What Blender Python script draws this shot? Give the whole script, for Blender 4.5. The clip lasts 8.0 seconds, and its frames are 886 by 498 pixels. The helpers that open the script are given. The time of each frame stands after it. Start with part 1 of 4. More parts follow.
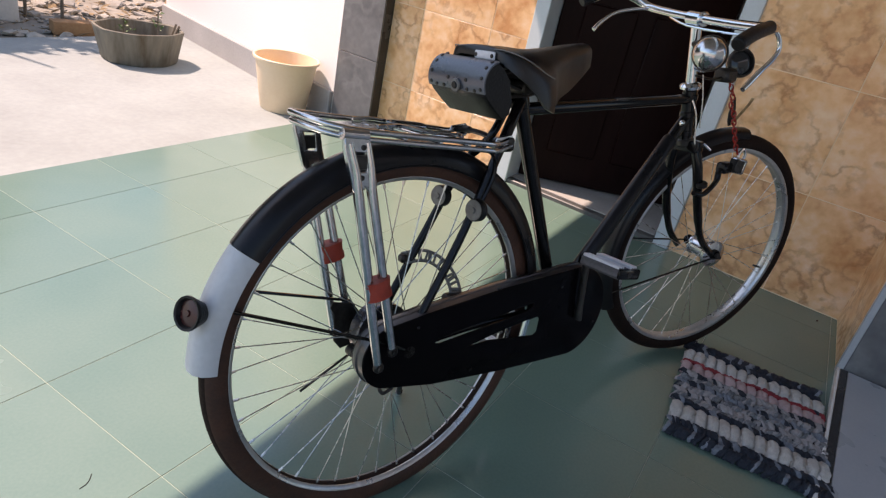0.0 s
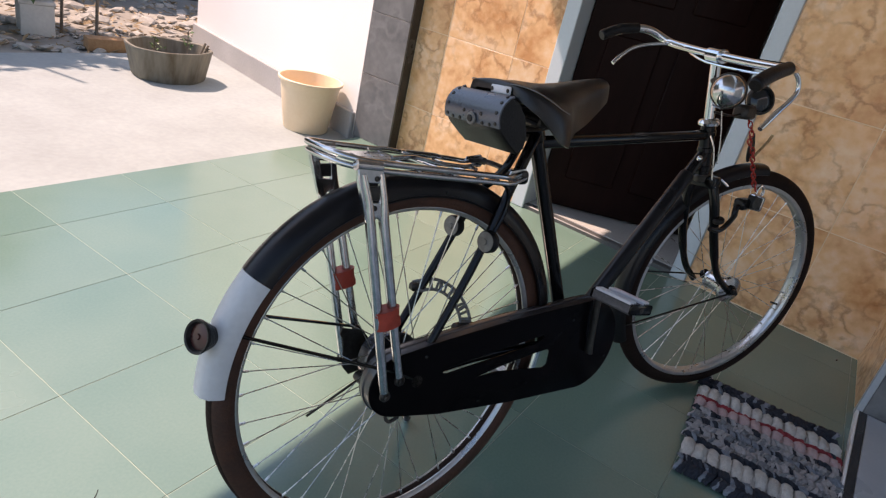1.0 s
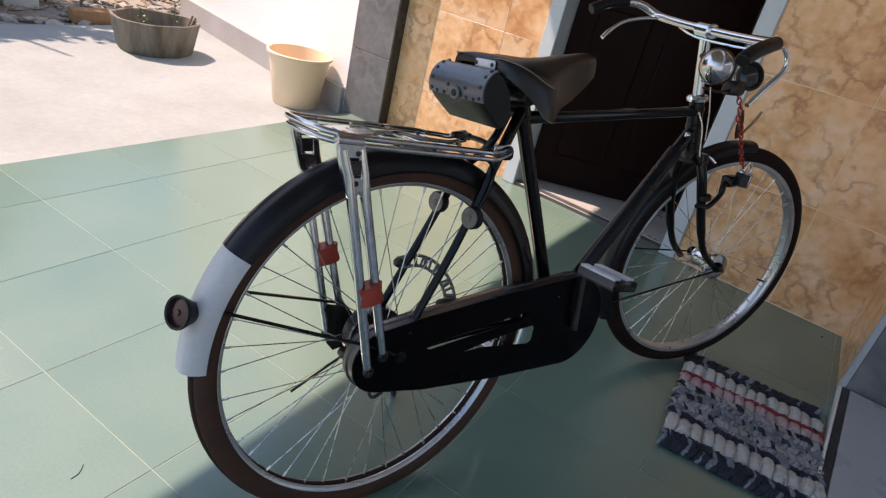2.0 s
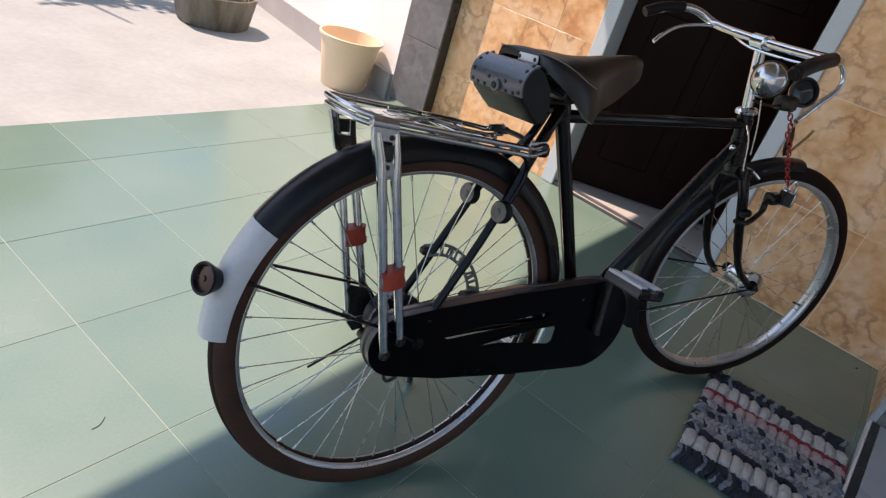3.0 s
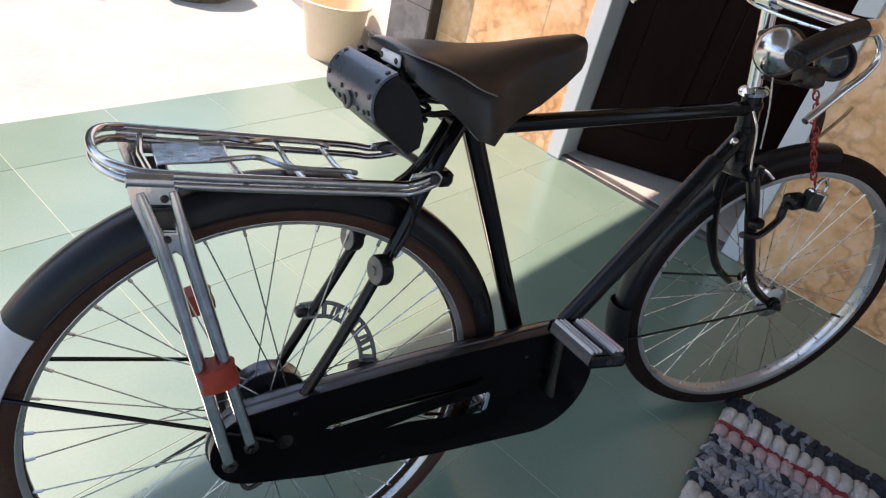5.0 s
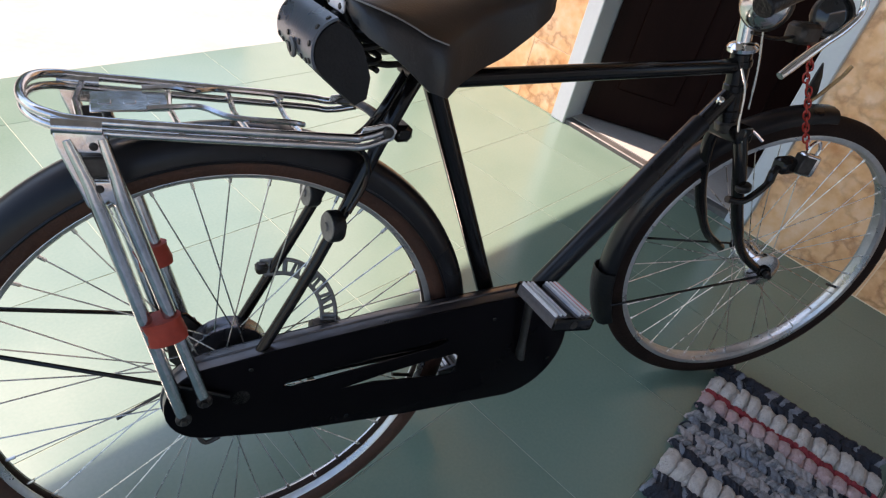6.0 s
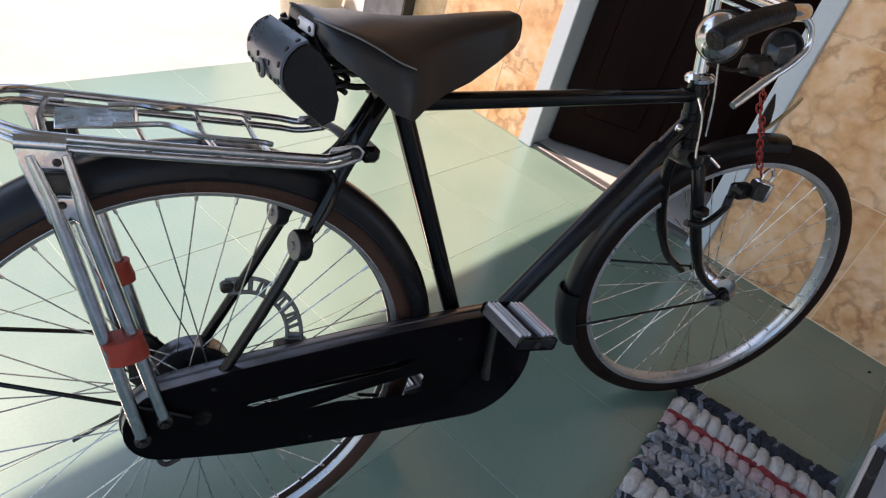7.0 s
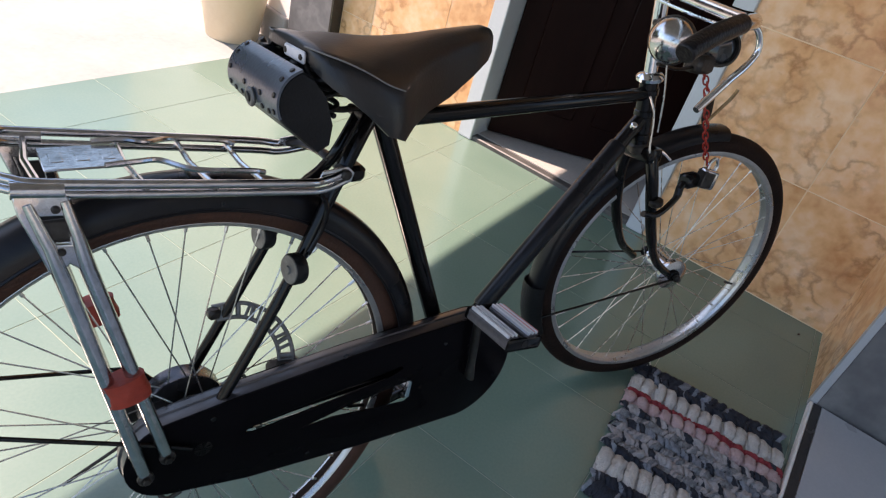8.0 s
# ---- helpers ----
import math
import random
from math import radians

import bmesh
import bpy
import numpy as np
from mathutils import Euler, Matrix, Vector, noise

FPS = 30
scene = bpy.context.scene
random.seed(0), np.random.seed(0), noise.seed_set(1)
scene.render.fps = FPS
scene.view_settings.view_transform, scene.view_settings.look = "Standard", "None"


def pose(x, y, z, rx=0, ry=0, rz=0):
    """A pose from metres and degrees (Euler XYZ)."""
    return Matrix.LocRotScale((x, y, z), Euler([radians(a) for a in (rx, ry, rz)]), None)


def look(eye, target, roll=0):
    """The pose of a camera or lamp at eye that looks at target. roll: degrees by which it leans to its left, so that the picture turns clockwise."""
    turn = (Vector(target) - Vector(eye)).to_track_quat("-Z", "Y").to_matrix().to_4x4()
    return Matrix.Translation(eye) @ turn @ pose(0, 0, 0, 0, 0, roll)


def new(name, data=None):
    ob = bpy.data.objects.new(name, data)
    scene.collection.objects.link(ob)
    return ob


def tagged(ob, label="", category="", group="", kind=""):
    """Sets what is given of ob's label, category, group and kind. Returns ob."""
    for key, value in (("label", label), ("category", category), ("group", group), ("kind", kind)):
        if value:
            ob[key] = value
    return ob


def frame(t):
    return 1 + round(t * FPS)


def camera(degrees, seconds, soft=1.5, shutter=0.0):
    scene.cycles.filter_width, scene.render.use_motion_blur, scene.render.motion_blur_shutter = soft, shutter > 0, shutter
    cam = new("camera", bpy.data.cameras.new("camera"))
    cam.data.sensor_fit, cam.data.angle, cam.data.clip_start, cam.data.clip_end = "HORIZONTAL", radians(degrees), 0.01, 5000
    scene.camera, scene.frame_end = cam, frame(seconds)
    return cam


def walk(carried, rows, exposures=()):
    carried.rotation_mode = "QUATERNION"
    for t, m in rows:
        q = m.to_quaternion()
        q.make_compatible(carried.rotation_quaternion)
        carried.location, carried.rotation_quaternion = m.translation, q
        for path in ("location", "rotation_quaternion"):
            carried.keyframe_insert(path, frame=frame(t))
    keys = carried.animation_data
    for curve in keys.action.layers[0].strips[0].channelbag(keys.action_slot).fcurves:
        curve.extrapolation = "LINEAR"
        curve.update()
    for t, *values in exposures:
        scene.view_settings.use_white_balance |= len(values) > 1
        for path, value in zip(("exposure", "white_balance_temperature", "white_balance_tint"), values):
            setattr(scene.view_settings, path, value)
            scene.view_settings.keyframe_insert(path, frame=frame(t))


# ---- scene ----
cam = camera(70.07, 8.0, soft=1.25)
# seconds, eye x y z, turn x y z in degrees
ROWS = [
    (0, -0.6107, -0.7045, 1.0284, 63.339, -11.338, -36.877),
    (0.5, -0.6073, -0.7030, 1.0490, 65.219, -12.269, -34.743),
    (1, -0.6016, -0.7059, 1.0492, 64.644, -12.355, -34.503),
    (1.5, -0.6015, -0.7067, 1.0455, 63.817, -12.473, -34.433),
    (1.7, -0.5959, -0.7110, 1.0472, 63.568, -12.582, -35.191),
    (2.8, -0.5709, -0.7157, 1.0513, 60.243, -14.217, -31.204),
    (3, -0.5720, -0.7246, 1.0496, 60.712, -15.783, -29.507),
    (3.5, -0.5087, -0.7131, 1.0805, 62.110, -9.127, -33.835),
    (4, -0.4414, -0.6571, 1.0743, 57.166, -6.584, -35.167),
    (4.5, -0.3150, -0.5589, 1.0863, 57.103, -9.873, -32.646),
    (4.7, -0.2569, -0.5455, 1.0946, 56.887, -10.978, -28.884),
    (5.8, -0.1001, -0.5633, 1.0852, 52.804, -12.225, -24.592),
    (6, -0.1040, -0.5723, 1.0876, 52.372, -11.423, -24.451),
    (6.5, -0.1016, -0.5830, 1.0788, 49.698, -13.647, -25.144),
    (7, -0.1057, -0.5819, 1.0927, 54.775, -13.459, -26.497),
    (7.5, -0.1103, -0.5776, 1.1015, 55.770, -13.148, -27.690),
    (8, -0.1815, -0.5377, 1.1123, 55.482, -13.843, -34.206),
]
walk(cam, [(t, pose(x, y, z, rx, ry, rz)) for t, x, y, z, rx, ry, rz in ROWS], exposures=[(0.0, 0.79, 6350, 15), (3.0, 0.77, 6350, 15), (3.5, 0.70, 6350, 15), (4.0, 0.84, 6350, 15), (4.5, 1.04, 6350, 15), (6.0, 1.24, 6350, 15), (8.0, 1.14, 6350, 15)])

# ---- world and sun ----
SUN = Vector((-0.657, 0.819, 1.64)).normalized()
world = bpy.data.worlds.new("sky")
world.use_nodes = True
wn = world.node_tree
sky = wn.nodes.new("ShaderNodeTexSky")
sky.sky_type = "NISHITA"
sky.sun_disc = False
sky.sun_elevation = math.asin(SUN.z)
sky.sun_rotation = math.atan2(SUN.x, SUN.y)
sky.air_density, sky.dust_density, sky.ozone_density = 1.2, 1.2, 0.8
wn.nodes["Background"].inputs["Strength"].default_value = 0.125
wn.links.new(sky.outputs["Color"], wn.nodes["Background"].inputs["Color"])
scene.world = world
lamp = bpy.data.lights.new("sun", "SUN")
lamp.energy, lamp.angle, lamp.color = 5.0, radians(0.6), (1.0, 0.745, 0.60)
sun = new("sun", lamp)
sun.matrix_world = look(SUN * 20, (0, 0, 0))


# ---- materials ----
def surface(name, colors, rough=0.5, metal=0.0, grain=60.0, blotch=4.0, bump=0.1, spread=0.5, coat=0.0, per_object=0.0, vary_rough=0.12, stretch=(1, 1, 1), spec=0.5):
    """A node material: two or three colours mixed by blotches and grain, uneven gloss and fine relief. Scales are per metre."""
    m = bpy.data.materials.new(name)
    m.use_nodes = True
    n, l = m.node_tree.nodes, m.node_tree.links
    b = n["Principled BSDF"]
    co = n.new("ShaderNodeTexCoord")
    mp = n.new("ShaderNodeMapping")
    mp.inputs["Scale"].default_value = stretch
    l.new(co.outputs["Object"], mp.inputs["Vector"])
    big, fine = n.new("ShaderNodeTexNoise"), n.new("ShaderNodeTexNoise")
    for t, s, d in ((big, blotch, 4), (fine, grain, 3)):
        t.inputs["Scale"].default_value, t.inputs["Detail"].default_value = s, d
        l.new(mp.outputs["Vector"], t.inputs["Vector"])
    if per_object:
        info = n.new("ShaderNodeObjectInfo")
        add = n.new("ShaderNodeVectorMath")
        add.operation = "MULTIPLY_ADD"
        add.inputs[1].default_value = (37, 37, 37)
        l.new(info.outputs["Random"], add.inputs[0])
        l.new(mp.outputs["Vector"], add.inputs[2])
        l.new(add.outputs["Vector"], big.inputs["Vector"])
    mix = n.new("ShaderNodeMath")
    mix.operation = "MULTIPLY_ADD"
    mix.inputs[1].default_value = 0.35
    l.new(fine.outputs["Fac"], mix.inputs[0])
    scale = n.new("ShaderNodeMath")
    scale.operation = "MULTIPLY"
    scale.inputs[1].default_value = 0.65
    l.new(big.outputs["Fac"], scale.inputs[0])
    l.new(scale.outputs[0], mix.inputs[2])
    ramp = n.new("ShaderNodeValToRGB")
    e = ramp.color_ramp.elements
    lo, hi = 0.5 - spread * 0.4, 0.5 + spread * 0.4
    e[0].position, e[1].position = lo, hi
    e[0].color, e[1].color = (*colors[0], 1), (*colors[-1], 1)
    if len(colors) > 2:
        k = e.new(0.5)
        k.color = (*colors[1], 1)
    l.new(mix.outputs[0], ramp.inputs["Fac"])
    out = ramp.outputs["Color"]
    if per_object:
        hsv = n.new("ShaderNodeHueSaturation")
        rng = n.new("ShaderNodeMapRange")
        rng.inputs["To Min"].default_value, rng.inputs["To Max"].default_value = 1 - per_object, 1 + per_object
        l.new(info.outputs["Random"], rng.inputs["Value"])
        l.new(rng.outputs["Result"], hsv.inputs["Value"])
        l.new(out, hsv.inputs["Color"])
        out = hsv.outputs["Color"]
    l.new(out, b.inputs["Base Color"])
    rr = n.new("ShaderNodeMapRange")
    rr.inputs["To Min"].default_value, rr.inputs["To Max"].default_value = max(0.02, rough - vary_rough), min(1, rough + vary_rough)
    l.new(big.outputs["Fac"], rr.inputs["Value"])
    l.new(rr.outputs["Result"], b.inputs["Roughness"])
    b.inputs["Metallic"].default_value = metal
    b.inputs["Coat Weight"].default_value = coat
    b.inputs["Specular IOR Level"].default_value = spec
    b.inputs["Coat Roughness"].default_value = 0.08
    if bump:
        bp = n.new("ShaderNodeBump")
        bp.inputs["Strength"].default_value, bp.inputs["Distance"].default_value = bump, 0.004
        l.new(fine.outputs["Fac"], bp.inputs["Height"])
        l.new(bp.outputs["Normal"], b.inputs["Normal"])
    return m


def marble(name, base, vein, scale, rough, per_object=0.06):
    """Glazed wall tile printed with cloudy veins."""
    m = surface(name, base, rough, 0, 26, scale, 0.02, 0.42, per_object=per_object, vary_rough=0.05)
    n, l = m.node_tree.nodes, m.node_tree.links
    b = n["Principled BSDF"]
    src = b.inputs["Base Color"].links[0].from_socket
    info = next(q for q in n if q.type == "OBJECT_INFO")
    co = n.new("ShaderNodeTexCoord")
    off = n.new("ShaderNodeVectorMath")
    off.operation = "MULTIPLY_ADD"
    off.inputs[1].default_value = (53, 29, 41)
    l.new(info.outputs["Random"], off.inputs[0])
    l.new(co.outputs["Object"], off.inputs[2])
    warp = n.new("ShaderNodeTexNoise")
    warp.inputs["Scale"].default_value, warp.inputs["Detail"].default_value = scale * 1.5, 8
    l.new(off.outputs["Vector"], warp.inputs["Vector"])
    # thin winding veins where a warped noise crosses its middle
    sub = n.new("ShaderNodeMath")
    sub.operation = "SUBTRACT"
    sub.inputs[1].default_value = 0.5
    ab = n.new("ShaderNodeMath")
    ab.operation = "ABSOLUTE"
    l.new(warp.outputs["Fac"], sub.inputs[0])
    l.new(sub.outputs[0], ab.inputs[0])
    r = n.new("ShaderNodeValToRGB")
    r.color_ramp.elements[0].position, r.color_ramp.elements[1].position = 0.0, 0.06
    r.color_ramp.elements[0].color, r.color_ramp.elements[1].color = (1, 1, 1, 1), (0, 0, 0, 1)
    l.new(ab.outputs[0], r.inputs["Fac"])
    patch = n.new("ShaderNodeTexNoise")
    patch.inputs["Scale"].default_value = scale * 0.7
    l.new(off.outputs["Vector"], patch.inputs["Vector"])
    gate = n.new("ShaderNodeMapRange")
    gate.inputs["From Min"].default_value, gate.inputs["From Max"].default_value = 0.40, 0.60
    l.new(patch.outputs["Fac"], gate.inputs["Value"])
    mul = n.new("ShaderNodeMath")
    mul.operation = "MULTIPLY"
    l.new(r.outputs["Color"], mul.inputs[0])
    l.new(gate.outputs["Result"], mul.inputs[1])
    mul2 = n.new("ShaderNodeMath")
    mul2.operation = "MULTIPLY"
    mul2.inputs[1].default_value = 0.55
    l.new(mul.outputs[0], mul2.inputs[0])
    mx = n.new("ShaderNodeMix")
    mx.data_type = "RGBA"
    mx.inputs["B"].default_value = (*vein, 1)
    l.new(src, mx.inputs["A"])
    l.new(mul2.outputs[0], mx.inputs["Factor"])
    l.new(mx.outputs["Result"], b.inputs["Base Color"])
    return m


M_GREEN = surface("green_floor_tile", [(0.116, 0.193, 0.154), (0.146, 0.224, 0.182), (0.177, 0.253, 0.208)], 0.19, 0, 140, 2.4, 0.006, 0.7, per_object=0.02, vary_rough=0.17, spec=1.0)
M_GROUT = surface("floor_grout", [(0.26, 0.34, 0.28), (0.40, 0.46, 0.38)], 0.9, 0, 200, 8, 0.3)
M_WALLGROUT = surface("wall_grout", [(0.82, 0.60, 0.37), (0.88, 0.68, 0.45)], 0.9, 0, 200, 8, 0.3)
M_ORANGE = marble("orange_marble_tile", [(0.60, 0.290, 0.115), (0.80, 0.485, 0.245), (0.89, 0.64, 0.42)], (0.26, 0.09, 0.025), 6.5, 0.14)
M_GREYTILE = marble("grey_stone_tile", [(0.10, 0.10, 0.105), (0.14, 0.14, 0.145), (0.19, 0.19, 0.19)], (0.24, 0.24, 0.24), 4.0, 0.3)
# dark step border, also the painted shade on the pilaster's side
M_DARKTILE_SHADE = surface("dark_tile_and_painted_shade", [(0.025, 0.022, 0.022), (0.05, 0.045, 0.042)], 0.25, 0, 100, 6, 0.03)
M_PALETILE = surface("pale_grey_tile", [(0.38, 0.40, 0.43), (0.46, 0.48, 0.50)], 0.3, 0, 120, 4, 0.03, per_object=0.04)
M_WHITE = surface("white_wall_paint", [(0.78, 0.78, 0.77), (0.84, 0.84, 0.83)], 0.8, 0, 90, 1.2, 0.2)
M_BASEPLASTER = surface("grey_wall_base_plaster", [(0.34, 0.335, 0.33), (0.45, 0.44, 0.43)], 0.85, 0, 70, 3, 0.3)
M_CONCRETE = surface("yard_concrete", [(0.240, 0.262, 0.258), (0.296, 0.324, 0.319), (0.354, 0.386, 0.380)], 0.9, 0, 38, 3.0, 0.4, 0.7)
M_SOIL = surface("dry_soil", [(0.16, 0.142, 0.115), (0.28, 0.256, 0.215), (0.41, 0.385, 0.335)], 0.95, 0, 14, 2.5, 1.0, 0.8)
M_DOORFRAME = surface("door_frame_paint", [(0.50, 0.56, 0.60), (0.58, 0.63, 0.66)], 0.35, 0, 90, 3, 0.05)
M_DOORWOOD = surface("dark_door_wood", [(0.007, 0.003, 0.0025), (0.016, 0.006, 0.005)], 0.4, 0, 60, 5, 0.15, stretch=(1, 1, 0.1), spec=0.08)
M_SILL = surface("door_sill_stone", [(0.05, 0.05, 0.05), (0.11, 0.11, 0.105)], 0.4, 0, 90, 6, 0.1)
M_ROOMFLOOR = surface("room_floor_tile", [(0.40, 0.385, 0.36), (0.50, 0.485, 0.455)], 0.25, 0, 80, 3, 0.03)
M_ROOF = surface("roof_underside", [(0.22, 0.23, 0.235), (0.30, 0.31, 0.315)], 0.8, 0, 30, 2, 0.2)
M_BLACK = surface("black_bicycle_enamel", [(0.0025, 0.0025, 0.0028), (0.005, 0.0045, 0.0045), (0.010, 0.0075, 0.006)], 0.16, 0, 120, 12, 0.03, 0.9, spec=0.28, vary_rough=0.06)
M_FENDER = surface("black_mudguard_paint", [(0.004, 0.004, 0.005), (0.009, 0.009, 0.011)], 0.30, 0, 90, 9, 0.05, spec=0.26)
M_WHITEFEN = surface("white_mudguard_paint", [(0.42, 0.44, 0.46), (0.55, 0.57, 0.59)], 0.4, 0, 80, 12, 0.06)
M_TYRE = surface("tyre_rubber", [(0.010, 0.006, 0.005), (0.024, 0.014, 0.011)], 0.75, 0, 160, 20, 0.4, spec=0.12)
M_GUM = surface("gum_sidewall", [(0.030, 0.011, 0.005), (0.064, 0.023, 0.010)], 0.7, 0, 160, 20, 0.3)
M_CHROME = surface("worn_chrome", [(0.55, 0.56, 0.57), (0.82, 0.83, 0.84)], 0.11, 1, 160, 26, 0.04, 0.9, vary_rough=0.08)
M_OLDCHROME = surface("dull_pitted_chrome", [(0.36, 0.36, 0.365), (0.56, 0.565, 0.57), (0.76, 0.765, 0.77)], 0.19, 1, 220, 60, 0.04, 0.8, vary_rough=0.09)
M_CASE = surface("chain_case_enamel", [(0.0025, 0.0022, 0.0028), (0.005, 0.0042, 0.005)], 0.20, 0, 140, 14, 0.03, 0.9, spec=0.045)
M_DRUM = surface("brake_drum_steel", [(0.05, 0.05, 0.056), (0.13, 0.13, 0.14)], 0.28, 0.8, 120, 20, 0.05)
# case edge enamel, lightened both for wear and for a painted sheen
M_CASETOP = surface("worn_case_edge_sheen", [(0.012, 0.011, 0.013), (0.035, 0.032, 0.036)], 0.33, 0, 120, 30, 0.1, 0.7, spec=0.9)
M_DISC = surface("dull_grey_metal", [(0.10, 0.10, 0.095), (0.22, 0.22, 0.21)], 0.55, 0.4, 160, 60, 0.3)
M_RIM = surface("steel_rim", [(0.34, 0.345, 0.345), (0.66, 0.665, 0.665)], 0.30, 0.75, 140, 18, 0.1, 0.9)
M_SPOKE = surface("spoke_steel", [(0.38, 0.37, 0.35), (0.66, 0.65, 0.62)], 0.28, 1, 200, 40, 0.0)
M_DARKSTEEL = surface("oily_steel", [(0.02, 0.018, 0.016), (0.08, 0.075, 0.07)], 0.45, 0.8, 120, 25, 0.2)
M_PEDAL = surface("dark_pedal_rubber", [(0.05, 0.048, 0.05), (0.14, 0.13, 0.135)], 0.5, 0, 150, 30, 0.2)
M_HOOK = surface("tarnished_brass_wire", [(0.20, 0.13, 0.06), (0.42, 0.31, 0.17)], 0.35, 0.7, 160, 40, 0.1)
M_ALU = surface("grey_pedal_rubber", [(0.60, 0.60, 0.62), (0.78, 0.78, 0.80)], 0.32, 0, 150, 30, 0.2)
M_RED = surface("red_tape", [(0.22, 0.024, 0.012), (0.36, 0.042, 0.020)], 0.5, 0, 140, 20, 0.2)
M_PINK = surface("faded_pink_rubber", [(0.50, 0.16, 0.17), (0.66, 0.30, 0.30)], 0.4, 0, 150, 30, 0.2)
M_REDLENS = surface("red_lens", [(0.020, 0.005, 0.005), (0.055, 0.007, 0.006)], 0.30, 0, 100, 20, 0.05)
M_LEATHER = surface("black_leather", [(0.005, 0.005, 0.0055), (0.011, 0.011, 0.012)], 0.36, 0, 260, 18, 0.3, spec=0.25)
# flap leather; its blue-grey sheen is put into the base colour
M_BAG = surface("blue_black_leather_sheen", [(0.030, 0.038, 0.052), (0.064, 0.077, 0.102)], 0.29, 0, 240, 14, 0.08, spec=0.9)
M_SADDLE = surface("saddle_leather", [(0.006, 0.006, 0.0065), (0.015, 0.015, 0.016)], 0.36, 0, 300, 12, 0.08, 0.8, spec=0.48, vary_rough=0.14)
M_THREADGREY = surface("pale_saddle_stitching", [(0.10, 0.10, 0.10), (0.24, 0.24, 0.23)], 0.7, 0, 400, 30, 0.1)
M_CHAINRED = surface("red_chain_coating", [(0.20, 0.010, 0.007), (0.36, 0.022, 0.012)], 0.25, 0, 140, 20, 0.05)
M_GLASS = surface("lamp_lens", [(0.008, 0.009, 0.010), (0.022, 0.024, 0.026)], 0.10, 0, 60, 20, 0.0, coat=0.2)


# ---- building helpers ----
def part(name, bm, material, parent=None, label="", smooth=True, angle=40):
    """Links a bmesh as one mesh object under a thing or a part."""
    me = bpy.data.meshes.new(name)
    bmesh.ops.recalc_face_normals(bm, faces=bm.faces)
    bm.to_mesh(me)
    bm.free()
    for k in material if isinstance(material, (list, tuple)) else [material]:
        me.materials.append(k)
    if smooth:
        me.shade_smooth()
        me.set_sharp_from_angle(angle=radians(angle))
    ob = new(name, me)
    if parent:
        ob.parent = parent
    if label:
        ob["label"] = label
    return ob


def share(name, me, parent, m):
    ob = new(name, me)
    ob.parent = parent
    ob.matrix_basis = m
    return ob


def empty(name, m=None, parent=None):
    ob = new(name)
    ob.empty_display_size = 0.05
    if parent:
        ob.parent = parent
    if m:
        ob.matrix_basis = m
    return ob


def box(x0, x1, y0, y1, z0, z1, bevel=0.0, bm=None, seg=1):
    own = bm if bm is not None else bmesh.new()
    c = Matrix.LocRotScale(((x0 + x1) / 2, (y0 + y1) / 2, (z0 + z1) / 2), None, (abs(x1 - x0), abs(y1 - y0), abs(z1 - z0)))
    r = bmesh.ops.create_cube(own, size=1, matrix=c)
    if bevel:
        es = {e for v in r["verts"] for e in v.link_edges}
        bmesh.ops.bevel(own, geom=list(es), offset=bevel, segments=seg, profile=0.5, affect="EDGES")
    return own


def smooth_path(pts, n=6):
    """Catmull-Rom through the points."""
    p = [Vector(q) for q in pts]
    p = [2 * p[0] - p[1]] + p + [2 * p[-1] - p[-2]]
    out = []
    for i in range(1, len(p) - 2):
        for k in range(n):
            t = k / n
            a, b, c, d = p[i - 1], p[i], p[i + 1], p[i + 2]
            out.append(0.5 * (2 * b + (c - a) * t + (2 * a - 5 * b + 4 * c - d) * t * t + (3 * b - a - 3 * c + d) * t ** 3))
    out.append(p[-2])
    return out


def tube(pts, r, seg=10, bm=None, closed=False, flat=1.0, up=None):
    """A tube along points; r is a radius or one for each point; flat squashes it across its second axis."""
    own = bm if bm is not None else bmesh.new()
    p = [Vector(q) for q in pts]
    n = len(p)
    rs = r if isinstance(r, (list, tuple)) else [r] * n
    tang = []
    for i in range(n):
        a, b = (p[(i - 1) % n], p[(i + 1) % n]) if closed else (p[max(i - 1, 0)], p[min(i + 1, n - 1)])
        tang.append((b - a).normalized())
    ref = Vector(up) if up else (Vector((0, 0, 1)) if abs(tang[0].z) < 0.9 else Vector((1, 0, 0)))
    side = tang[0].cross(ref).normalized()
    rings = []
    for i in range(n):
        side = (side - tang[i] * side.dot(tang[i])).normalized()
        other = tang[i].cross(side)
        rings.append([own.verts.new(p[i] + side * rs[i] * math.cos(2 * math.pi * k / seg) + other * rs[i] * flat * math.sin(2 * math.pi * k / seg)) for k in range(seg)])
    for i in range(n if closed else n - 1):
        a, b = rings[i], rings[(i + 1) % n]
        for k in range(seg):
            own.faces.new((a[k], a[(k + 1) % seg], b[(k + 1) % seg], b[k]))
    if not closed:
        own.faces.new(rings[0][::-1])
        own.faces.new(rings[-1])
    return own


